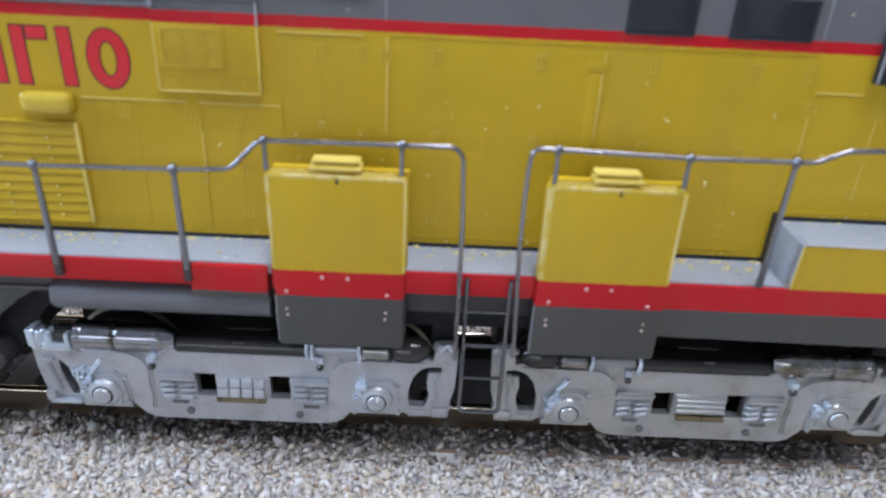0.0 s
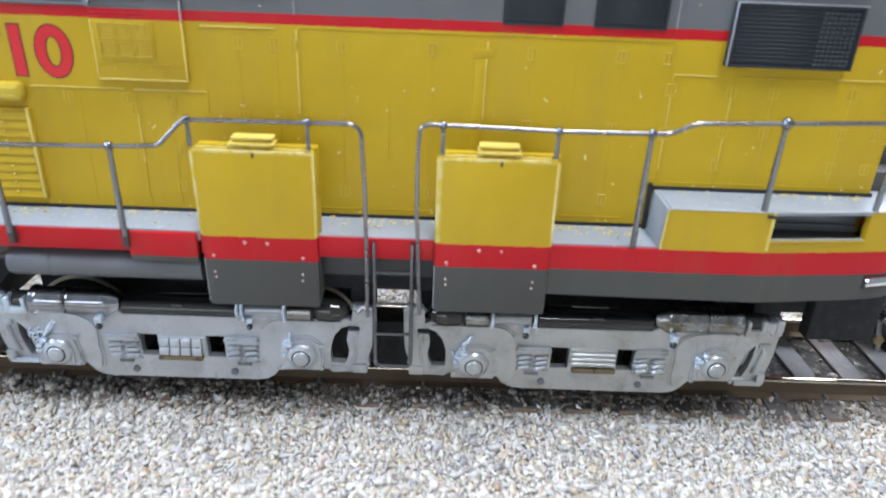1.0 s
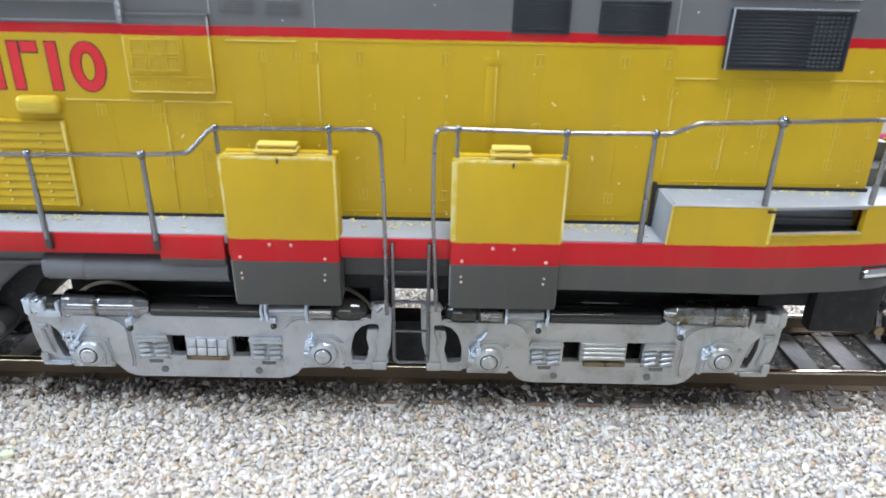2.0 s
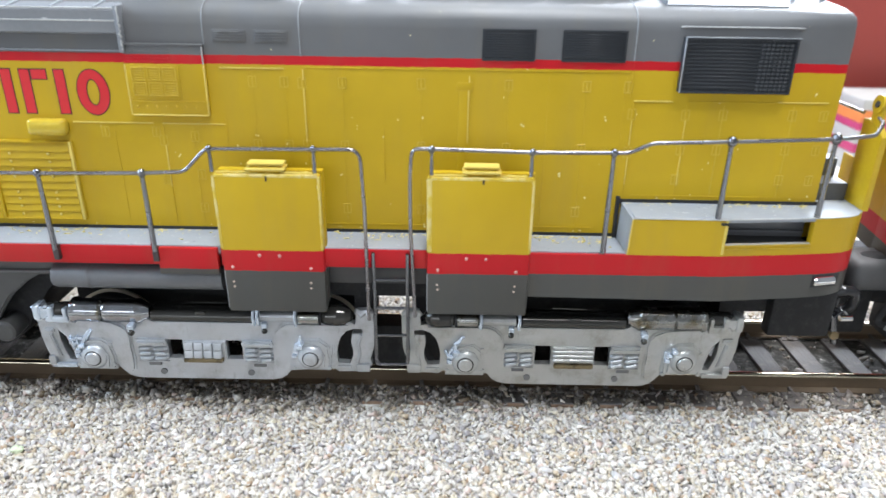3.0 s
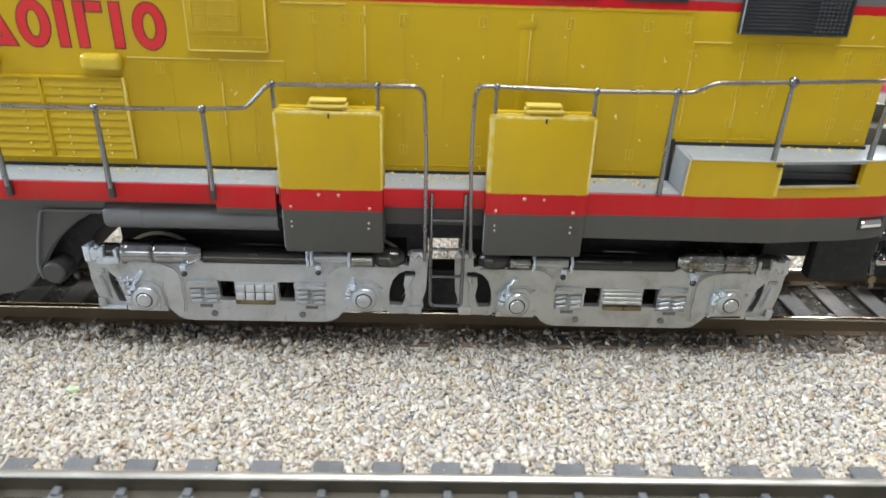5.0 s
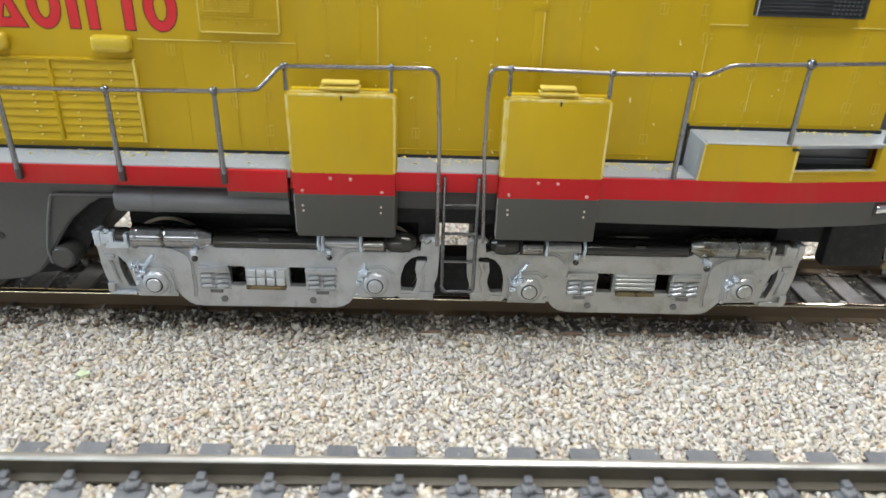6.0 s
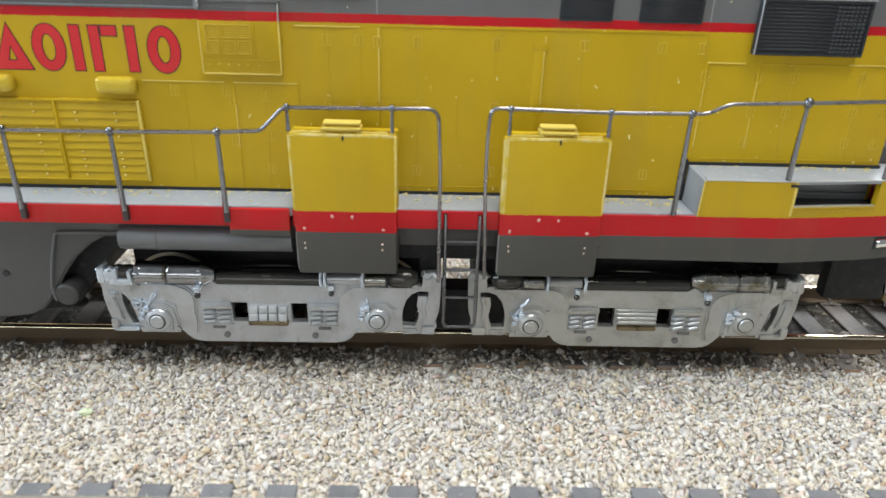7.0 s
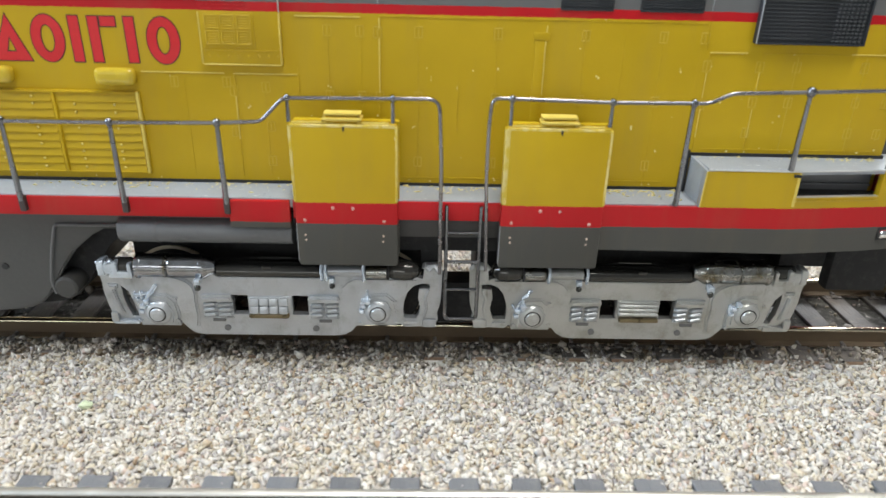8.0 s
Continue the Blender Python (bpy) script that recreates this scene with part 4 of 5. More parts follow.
# ---- side panels with their fittings ----
def side_panel(x0, x1, tab0, tab1, lean):
    """A hollow-backed panel; its front face narrows downward by lean on one side."""
    def slant(own):
        for v in own.verts:
            if v.co.x < (x0 + x1) / 2 and v.co.y < -17.5:
                v.co.x += lean * (35.9 - v.co.z) / 20.8
        return own

    panel = part("side_panel", slant(box(x0, x1, -18.55, -16.6, 15.0, 35.6, 0.5, seg=2)), M_LIV, loco, "flat yellow, red and grey side panel")
    part("back_lip", box(x0 + 0.5, x1 + 0.15, -17.2, -15.9, 16.0, 35.95, 0.2), M_LIV, panel)
    tab = part("top_tab", box(tab0 + 0.5, tab1 - 0.5, -17.9, -16.0, 35.6, 36.5, 0.12), M_YELLOW, panel, "small yellow vent on top")
    part("tab_lid", box(tab0 - 0.1, tab1 + 0.1, -18.3, -15.8, 36.1, 36.4, 0.1), M_WORN_LIT, tab)
    part("tab_lid", box(tab0 + 0.1, tab1 - 0.1, -17.7, -15.7, 36.65, 36.95, 0.1), M_WORN_LIT, tab)
    part("tab_web", box(tab0 + 0.4, tab1 - 0.4, -17.3, -16.0, 36.35, 36.7), M_YELLOW, tab)
    # edge strips: rubbed paint, plus the light on the bevel put into colour
    for a, c in ((x0 - 0.02, x0 + (0.4 if x0 < 0 else 0.75)), (x1 - 0.36, x1 + 0.02)):
        part("worn_lit_edge", slant(box(a, c, -18.58, -18.0, 24.85, 35.45, 0.16)), M_RUBBED, panel, "edge rubbed down to pale cream, the bevel's highlight painted in")
        part("worn_lit_edge", slant(box(a + 0.02, a + 0.15, -18.45, -18.0, 15.6, 21.5, 0.06)), M_SEAM, panel)
    part("worn_lit_edge", box(x0 + 0.3, x1 - 0.3, -18.54, -18.0, 35.25, 35.66, 0.16), M_RUBBED, panel)
    part("slot", box((tab0 + tab1) / 2 + 0.1, (tab0 + tab1) / 2 + 0.35, -18.6, -18.3, 34.8, 35.45), M_BLACK, panel)
    own = sweep([(x0 + 0.5 + k * 0.75, -17.7 + 0.05 * math.sin(k * 2.3 + x0), 35.7 + 0.035 * math.sin(k * 3.7)) for k in range(18)], [0.2 + 0.04 * math.sin(k * 4.1 + x1) for k in range(18)], 6)
    part("bead", own, M_WORN_LIT, panel)
    own, chips = bmesh.new(), random.Random(int(x0 * 10))
    for k in range(26):
        x, z = (chips.choice((x0 + 0.2, x1 - 0.2)), chips.uniform(25.2, 35.3)) if k < 16 else (chips.uniform(x0 + 0.4, x1 - 0.4), 35.45)
        ball((x + chips.uniform(-0.15, 0.15), -18.42, z), chips.uniform(0.08, 0.2), own, (0.8, 0.7, chips.uniform(0.8, 2.6) if k < 16 else 0.8))
    part("worn_spots", slant(own), M_CREAMY, panel, "pale worn spots along the edges")
    for dx, z in ((5.5, 23.95), (8.25, 23.9), (1.55, 22.1), (12.5, 22.05)):
        wear = chips.uniform
        own = ball((x0 + dx, -18.52, z), 0.24, stretch=(wear(0.8, 1.3), 0.8, wear(0.8, 1.2)))
        ball((x0 + dx + wear(-0.15, 0.15), -18.62, z + wear(0.02, 0.16)), 0.13, own, (wear(0.8, 1.4), 0.7, 1))
        part("pin", own, M_PIN, panel, "scuffed pale red pin")
    for dx, z in ((1.5, 19.85), (1.55, 19.1), (12.4, 19.8), (12.35, 18.95)):
        part("pin", ball((x0 + dx, -18.55, z), 0.17, stretch=(1, 0.8, 1)), M_BOLT, panel)


side_panel(-22.65, -8.2, -18.1, -13.0, 0.35)
side_panel(6.05, 20.4, 10.85, 15.8, 0.0)

# ---- handrails, stanchions and ladder ----
YR, RW = -18.6, 0.265
left = [(-90, YR, 35.3), (-45.6, YR, 35.42), (-31.7, YR, 35.65), (-26.0, YR, 35.95), (-22.9, YR, 39.1), (-8.9, YR, 39.25), (-2.75, YR, 39.35), (-2.35, YR, 31.0), (-2.25, -18.4, 13.9)]
right = [(4.4, -18.3, 14.5), (4.15, -18.4, 21.0), (3.8, YR, 29.0), (3.8, YR, 36.0), (4.05, YR, 39.6), (6.6, YR, 39.55), (19.8, YR, 39.3), (32.3, YR, 39.45), (35.2, YR, 40.8), (45.3, YR, 41.15), (58.9, -18.2, 41.6), (64.5, -16.9, 41.8), (66.3, -15.0, 43.1), (67.0, -12.6, 43.2)]
part("handrail", sweep(rounded(left, (0.8, 0.8, 0.8, 0.8, 0.8, 1.7, 1.0), 5), RW, 10), M_RAILING, loco, "bent grey wire handrail")
part("handrail", sweep(rounded(right, (1.5, 2.0, 1.5, 1.3, 0.8, 0.8, 0.8, 0.8, 0.8, 0.8, 0.8, 0.8), 5), RW, 10), M_RAILING, loco, "bent grey wire handrail")
part("handrail", sweep([(66.9, -9, 43.2), (66.9, 9, 43.2)], RW, 8), M_WIRE, loco, "far end bar")


def stanchion(x, z0, z1, xb=None, y=YR, top=0.56, foot=True, inset=0.15):
    xb = x if xb is None else xb
    wide = 1.0 if z1 - z0 > 5 else 0.72
    own = sweep([(xb, y + inset, z0), ((x + xb) / 2, y + inset * 0.6, (z0 + z1) / 2), (x, y, z1)], [0.40 * wide, 0.35 * wide, 0.29 * wide], 8)
    post = part("stanchion", own, M_WIRE, loco)
    part("knob", ball((x, y, z1), top, stretch=(1, 1, 1.1)), M_WIRE, post)
    if foot:
        part("foot", box(xb - 0.42, xb + 0.42, y, y + 1.0, z0 - 1.6, z0 + 0.6, 0.2), M_FOOT, post)


for x in (-87.2, -73.4, -59.5, -45.6, -31.7):
    stanchion(x, 24.3, 35.45 + (0.2 if x > -40 else 0))
for x, z in ((-22.4, 39.1), (-8.8, 39.25), (6.65, 39.5), (19.75, 39.3)):
    stanchion(x, 36.0, z, top=0.5, foot=False)
stanchion(30.35, 24.9, 39.4, xb=30.5, foot=False, inset=0.8)
stanchion(45.3, 30.2, 41.15, xb=45.65, top=0.68, foot=False, inset=0.9)
stanchion(58.9, 30.7, 41.6, y=-18.0, top=0.72, foot=False)

ladder = part("ladder", sweep(rounded([(-1.43, -18.2, 24.5), (-1.33, -18.2, 6.3), (3.33, -18.2, 6.3), (3.36, -18.2, 24.4)], 0.7), 0.28, 8), M_WIRE, loco, "thin grey wire ladder")
for z in (20.3, 15.8, 11.3):
    part("rung", sweep([(-1.4, -18.2, z), (3.34, -18.2, z)], 0.24, 8), M_WIRE, ladder)

# ---- under the walkway: air tank, fuel tank, piping ----
tank = part("air_tank", sweep([(-48.0, -15.8, 19.2), (-47.85, -15.8, 19.2), (-47.5, -15.8, 19.2), (-23.3, -15.8, 19.2)], [1.4, 1.75, 1.88, 1.88], 24), M_TANK, loco, "grey air tank")
part("tank_band", sweep([(-42.9, -15.8, 19.2), (-42.6, -15.8, 19.2), (-42.3, -15.8, 19.2)], [1.9, 1.98, 1.9], 24), M_TANK, tank)
curve = [(-47.6, 20.4), (-50.0, 19.4), (-52.4, 18.0), (-55.2, 15.6), (-57.0, 13.2), (-58.4, 11.0), (-60.0, 8.5), (-61.5, 7.0), (-63.4, 6.0), (-66.0, 5.6), (-69.0, 5.4)]
part("fuel_tank", prism([(-47.6, 22.0)] + curve + [(X0 + 4, 5.4), (X0 + 4, 22.0)], -16.1, -15.2, bevel=0.3), M_SKIRT, loco, "grey fuel tank side with a curved end")
part("tank_rivet", sweep([(-65.6, -16.25, 13.0), (-65.6, -16.0, 13.0)], 0.5, 10), M_BLACK, loco)
# black core behind the skirt: the wheel arch's shadow drawn as a solid
part("arch_shade_core", prism([(x + 3.9, z - 0.3) for x, z in curve] + [(X0 + 4, 5.4), (X0 + 4, 20.6)], -13.0, 15.0), M_CHASSIS, loco)
part("pipe", sweep(rounded([(-47.9, -16.3, 19.9), (-57.0, -16.5, 19.9), (-58.2, -16.6, 15.6), (-59.2, -16.6, 11.0), (-58.9, -16.6, 8.8)], 0.7), 0.2, 8), M_TANK, loco, "thin grey pipe")
part("drain_pot", sweep([(-57.4, -16.7, 9.7), (-57.4, -16.4, 9.7), (-57.4, -12.6, 9.7)], [1.4, 1.75, 1.75], 20), M_GREY, loco, "grey drain pot")
part("coupler", box(68.0, 73.5, -1.6, 1.6, 8.6, 12.0, 0.4), M_BLACK, loco)
part("coupler_knuckle", sweep(rounded([(68.6, -8.4, 13.4), (70.2, -9.4, 15.6), (72.6, -9.4, 15.2), (72.9, -8.8, 12.4), (71.6, -8.4, 11.0), (70.0, -8.2, 11.6)], 1.0), 0.95, 12), M_GLOSSBLACK, loco, "glossy black hooked coupler")
part("coupler_jaw", box(67.6, 70.6, -9.6, -7.6, 12.2, 14.6, 0.6, seg=3), M_GLOSSBLACK, loco)
part("lift_wire", sweep(rounded([(66.8, -11.2, 14.2), (68.9, -11.4, 11.6), (70.2, -11.2, 13.0), (71.0, -11.0, 12.2)], 0.4), 0.2, 7), M_WIRE, loco, "bent grey wire")
part("air_hose", sweep(rounded([(69.2, -10.6, 12.4), (69.6, -11.0, 9.4), (70.2, -11.0, 7.0)], 1.2), 0.5, 9), M_WIRE, loco, "grey hanging hose")
part("hose_ring", sweep([(69.7, -11.6, 8.6), (69.7, -11.0, 8.6)], 0.7, 10), M_BRONZE, loco)
part("coupler_pin", sweep([(70.4, -10.6, 11.2), (72.2, -10.6, 11.25)], 0.5, 10), M_LENS, loco, "bright metal coupler pin")
part("end_underframe", box(51.6, 55.7, -10.0, -3.9, 8.2, 18.9, 0.3), M_CHASSIS, loco)
part("end_underframe", box(55.6, 68.0, -9.9, -3.9, 11.7, 18.8, 0.3), M_CHASSIS, loco)
part("end_underframe", box(44.0, 55.7, -4.0, 10.0, 10.5, 18.85, 0.3), M_CHASSIS, loco)
part("pilot", box(58.9, 68.4, -12.0, -9.4, 8.6, 18.9, 0.5), M_CHASSIS, loco)
# unseen far-side block, added to cut off part of the rail's glint
part("pilot", box(57.5, 69.5, 4.0, 13.4, 6.5, 18.9, 0.5), M_CHASSIS, loco)


# ---- trucks ----
def truck(cx, s, paint, metal):
    """A two-axle truck; s = 1: its outer end toward -x, -1: mirrored."""
    def fl(pts):
        return [(cx + s * u, z) for u, z in pts]

    def bx(u0, u1, y0, y1, z0, z1, bevel=0.0, bm=None, seg=2):
        a, b = sorted((cx + s * u0, cx + s * u1))
        return box(a, b, y0, y1, z0, z1, bevel, bm, seg)

    def turned(y, z, rings, seg=24):
        """A turned piece along the truck: rings of (u, radius), with close loops at the ends of its long stretches."""
        full = [rings[0]]
        for (u0, r0), (u1, r1) in zip(rings, rings[1:]):
            if u1 - u0 > 0.8:
                e = 0.1 / (u1 - u0)
                full += [(u0 + 0.1, r0 + (r1 - r0) * e), (u1 - 0.1, r1 - (r1 - r0) * e)]
            full.append((u1, r1))
        return sweep([(cx + s * u, y, z) for u, r in full], [r for u, r in full], seg)

    def boss(x, z, rings, seg=28):
        """A turned piece that faces outward: rings of (y, radius)."""
        return sweep([(x, y, z) for y, r in rings], [r for y, r in rings], seg)

    def line(pts, r, seg=7):
        return sweep([(cx + s * u, y, z) for u, y, z in pts], r, seg)

    F = -16.2
    low = [(-13.3, 3.9), (-12.6, 3.05), (-11.9, 2.3), (-11.0, 1.9), (-9.8, 1.75), (10.2, 1.8), (11.5, 2.05), (12.5, 2.65), (13.2, 3.6)]
    outline = [(-24.2, 14.0), (-24.4, 12.0), (-24.2, 11.0), (-24.15, 8.8), (-23.85, 6.8), (-23.5, 5.4), (-23.3, 3.8), (-19.4, 3.8), (-18.7, 4.1)] + low + \
              [(20.0, 4.0), (20.6, 3.5), (24.9, 3.7), (25.7, 4.9), (25.45, 5.9), (26.0, 7.8), (26.15, 10.6), (26.2, 13.2), (25.5, 14.2), (23.6, 14.1), (23.3, 11.8), (22.2, 12.3), (10.0, 12.3),
               (8.9, 11.7), (-7.0, 11.7), (-8.0, 12.3), (-20.0, 12.6), (-21.3, 13.8)]
    hole_out = [(-21.4, 10.1), (-21.0, 10.0), (-20.45, 8.8), (-20.0, 7.2), (-19.55, 4.9), (-20.5, 4.9), (-21.1, 6.6), (-21.4, 8.3)]
    hole_in = [(20.5, 5.1), (20.35, 6.5), (20.5, 7.9), (21.0, 9.5), (21.9, 10.6), (23.0, 11.05), (24.3, 11.0), (24.4, 10.25), (22.8, 10.15), (22.6, 8.75), (22.9, 7.1), (22.75, 6.0), (22.3, 5.0)]
    win = lambda a, b: [(a, 5.4), (b, 5.4), (b, 8.7), (a, 8.7)]
    frame_ob = part("truck", prism(fl(outline), F, -15.0, [fl(hole_out), fl(hole_in), fl(win(-5.25, -2.95)), fl(win(3.65, 6.05))], bevel=0.34), paint, loco, "silver-painted two-axle truck frame")
    add = lambda name, bm, mat=paint, label="": part(name, bm, mat, frame_ob, label)
    # proud pedestal castings at both ends, each with a rounded shoulder
    outer = [(-22.9, 11.0), (-21.9, 10.8), (-20.2, 8.9), (-19.4, 6.4), (-18.9, 4.4), (-13.2, 4.2), (-12.2, 3.0), (-11.2, 2.6), (-10.6, 3.4), (-10.35, 5.2), (-10.5, 7.4), (-10.4, 9.1), (-10.7, 10.3), (-11.5, 11.2), (-13.0, 11.9), (-15.2, 12.2), (-23.4, 12.3)]
    inner = [(10.75, 9.4), (10.6, 5.2), (11.0, 3.2), (12.2, 3.2), (13.3, 4.2), (19.7, 4.4), (20.0, 6.6), (20.1, 8.2), (20.6, 9.7), (21.5, 10.9), (22.6, 11.4), (22.8, 12.1), (13.2, 12.1), (12.0, 11.5), (11.1, 10.5)]
    for shape in (outer, inner):
        add("pedestal", prism(fl(shape), F - 0.45, F + 0.3, bevel=0.3))
    for u, zc in (((-16.05, 6.2), (16.65, 6.7)) if s > 0 else ((-16.05, 7.0), (16.6, 6.2))):
        x = cx + s * u
        # stepped housing with cut corners, a turned boss on it, a dark gap and the axle's cap
        add("axle_box", prism([(x - 3.0, zc - 2.5), (x + 2.8, zc - 2.5), (x + 2.95, zc - 0.4), (x + 2.5, zc + 1.9), (x + 1.3, zc + 2.9), (x - 0.9, zc + 2.8), (x - 2.4, zc + 1.7), (x - 3.0, zc + 0.2)], F - 0.9, F, bevel=0.3))
        add("axle_box_plate", prism([(x - 2.5, zc - 2.1), (x + 2.2, zc - 2.1), (x + 2.45, zc + 0.3), (x + 1.6, zc + 2.0), (x + 0.2, zc + 2.5), (x - 1.2, zc + 2.1), (x - 2.4, zc + 0.6)], F - 1.25, F - 0.8, bevel=0.34))
        add("axle_boss", boss(x, zc, ((F - 1.1, 2.0), (F - 1.4, 1.9), (F - 1.62, 1.6), (F - 1.75, 1.36))))
        add("axle_gap", boss(x, zc, ((F - 1.4, 1.26), (F - 1.78, 1.26))), M_SHINY)
        add("axle_cap", boss(x, zc, ((F - 1.4, 1.08), (F - 1.9, 1.08), (F - 2.04, 0.98), (F - 2.08, 0.8))))
        mark_ = box(x - 0.6, x + 0.5, F - 2.13, F - 2.0, zc + 0.25, zc + 0.43, 0.05)
        box(x - 0.65, x - 0.45, F - 2.13, F - 2.0, zc - 0.4, zc + 0.3, 0.05, mark_)
        box(x - 0.2, x + 0.55, F - 2.12, F - 2.0, zc - 0.5, zc - 0.3, 0.05, mark_)
        add("cast_mark", mark_)
        for du, z in ((2.55, 8.3), (2.6, 4.7), (-2.7, 4.6)):
            add("bolt", boss(x + du, z, ((F - 1.05, 0.3), (F - 0.7, 0.3)), 6))
        # stepped ridges on the boss's light side, window glints painted in as pale blue
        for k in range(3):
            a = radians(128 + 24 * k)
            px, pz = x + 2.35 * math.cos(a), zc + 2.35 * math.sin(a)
            add("cast_lug", box(px - 0.5, px + 0.35, F - 1.7 + 0.12 * k, F - 0.6, pz - 0.36, pz + 0.36, 0.26), M_GLINT_CASTING)
        # oilers: small angled arms and clips, differing from axle to axle
        if s > 0 and u < 0:
            add("oiler_arm", sweep([(x - 1.55, F - 1.0, zc + 2.2), (x - 0.9, F - 1.15, zc + 3.2), (x + 0.15, F - 0.95, zc + 4.6)], [0.28, 0.36, 0.26], 6), M_GLINT_CASTING)
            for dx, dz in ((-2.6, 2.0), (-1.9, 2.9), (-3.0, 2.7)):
                add("oiler_clip", box(x + dx - 0.55, x + dx + 0.4, F - 1.0, F - 0.4, zc + dz - 0.2, zc + dz + 0.2, 0.16), M_GLINT_CASTING)
                add("oiler_clip", box(x + dx - 0.55, x + dx - 0.25, F - 1.05, F - 0.4, zc + dz - 0.7, zc + dz + 0.5, 0.13), M_GLINT_CASTING)
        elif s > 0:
            add("oiler_block", prism([(x - 2.7, zc + 0.9), (x - 1.7, zc + 1.5), (x - 1.0, zc + 2.3), (x - 1.4, zc + 2.6), (x - 2.5, zc + 2.0)], F - 1.55, F - 0.4, bevel=0.2), M_GLINT_CASTING)
            add("oiler_pin", sweep([(x - 1.55, F - 0.9, zc + 2.3), (x - 1.5, F - 0.9, zc + 3.6)], 0.2, 6), M_GLINT_CASTING)
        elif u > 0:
            add("oiler_arm", sweep([(x - 3.1, F - 0.8, zc + 2.0), (x - 2.5, F - 1.1, zc + 1.0), (x - 2.2, F - 1.05, zc + 2.0), (x - 1.8, F - 1.2, zc + 2.6), (x - 1.0, F - 1.1, zc + 1.6)], [0.24, 0.3, 0.26, 0.3, 0.3], 6), M_GLINT_CASTING)
            add("oiler_arm", sweep([(x - 1.5, F - 1.1, zc + 2.1), (x - 1.55, F - 1.0, zc + 3.2), (x - 1.0, F - 1.05, zc + 3.5), (x - 0.6, F - 0.95, zc + 4.3), (x - 0.2, F - 0.85, zc + 4.3)], [0.3, 0.26, 0.3, 0.26, 0.2], 6), M_GLINT_CASTING)
            add("oiler_block", box(x - 1.9, x - 1.0, F - 1.5, F - 0.5, zc + 0.9, zc + 1.7, 0.26), M_GLINT_CASTING)
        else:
            add("oiler_block", box(x - 2.9, x - 2.2, F - 1.3, F - 0.5, zc + 0.2, zc + 1.6, 0.26), M_GLINT_CASTING)
    # springs: stacked coils in pairs, between seat and cap
    for u in (-7.5, 8.55):
        for k in range(3):
            for d in (-1.15, 1.15):
                z = 5.5 + k * 0.86
                x = cx + s * (u + d)
                tilt = 0.1 if s > 0 else 0.24
                add("spring_coil", sweep([(x - 0.98, F + 0.1, z - tilt), (x - 0.6, F - 0.28, z - tilt * 0.4), (x + 0.6, F - 0.28, z + tilt * 0.6), (x + 0.98, F + 0.1, z + tilt)], [0.22, 0.36, 0.36, 0.22], 8), M_SPRING)
        add("spring_cap", prism(fl([(u - 2.2, 7.85), (u + 2.2, 7.85), (u + 2.35, 8.3), (u + 2.1, 8.9), (u - 2.2, 8.9), (u - 2.5, 8.4)]), F - 0.85, F, bevel=0.3))
        add("spring_seat", bx(u - 2.3, u + 2.3, F - 0.2, F + 0.1, 4.75, 5.0, 0.1))
        add("spring_pocket", bx(u - 0.95, u + 0.95, F - 0.22, F + 0.3, 4.2, 4.8, 0.1), M_POCKET)
    for u in (-6.4, 7.05):
        add("bolt", sweep([(cx + s * u, F - 0.22, 3.1), (cx + s * u, F, 3.1)], 0.5, 12), M_POCKET)
    # ribbed plate at the bolster
    add("bolster_plate", bx(-2.85, 3.55, F - 0.2, F + 0.2, 5.3, 8.6, 0.2))
    if s > 0:
        # four upright ribs in two rows, leaning outward at the foot
        for u in (-2.6, -1.15, 0.3, 1.75):
            a, c = sorted((cx + s * u, cx + s * (u + 1.34)))
            for z0, z1, deep in ((6.0, 7.2, 0.78), (7.24, 8.45, 0.52)):
                own = box(a, c, F - deep, F - 0.1, z0, z1, 0.2)
                for v in own.verts:
                    if v.co.y < F - 0.3:
                        v.co.y -= 0.2 * (z1 - v.co.z)
                add("bolster_rib", own)
    else:
        # level ribs, rounded at their ends
        for z, deep in ((6.55, 0.95), (7.2, 0.8), (7.85, 0.66)):
            add("bolster_rib", bx(-2.75, 3.4, F - deep, F - 0.1, z - 0.33, z + 0.33, 0.32, seg=3))
        add("bolster_rib", bx(-2.6, 3.2, F - 0.45, F - 0.1, 8.25, 8.6, 0.15))
    add("bolster_lip", bx(-2.75, 3.3, F - 1.2, F - 0.3, 5.35, 6.0, 0.3), M_BRONZE, "brown-stained lip")
    # brake cylinders, rods and clamps along the top
    zt = 13.05 if s > 0 else 13.3
    add("brake_cylinder", turned(-15.3, zt, ((-18.9, 1.6), (-18.75, 2.0), (-18.3, 2.05), (-18.0, 1.82), (-14.6, 1.82), (-14.4, 1.7), (-14.2, 1.5))), metal, "glossy brake cylinder")
    add("brake_cylinder", turned(-15.3, zt, ((-14.3, 1.5), (-14.1, 1.7), (-13.8, 1.78), (-9.5, 1.78), (-9.4, 1.92), (-9.0, 1.92), (-8.85, 1.8), (-7.4, 1.05), (-7.3, 0.85), (-7.25, 0.2))), metal, "glossy brake cylinder with a rounded end")
    add("cylinder_band", turned(-15.3, zt, ((-14.75, 1.78), (-14.65, 1.87), (-14.4, 1.87), (-14.3, 1.74))), M_OILED, "oil-stained band")
    add("cylinder_lug", bx(-10.2, -9.2, -17.9, -16.4, 10.9, 12.0, 0.3), M_GLINT_CASTING)
    add("bolt", ball((cx - s * 9.6, -17.8, 10.75), 0.5), M_SHINY)
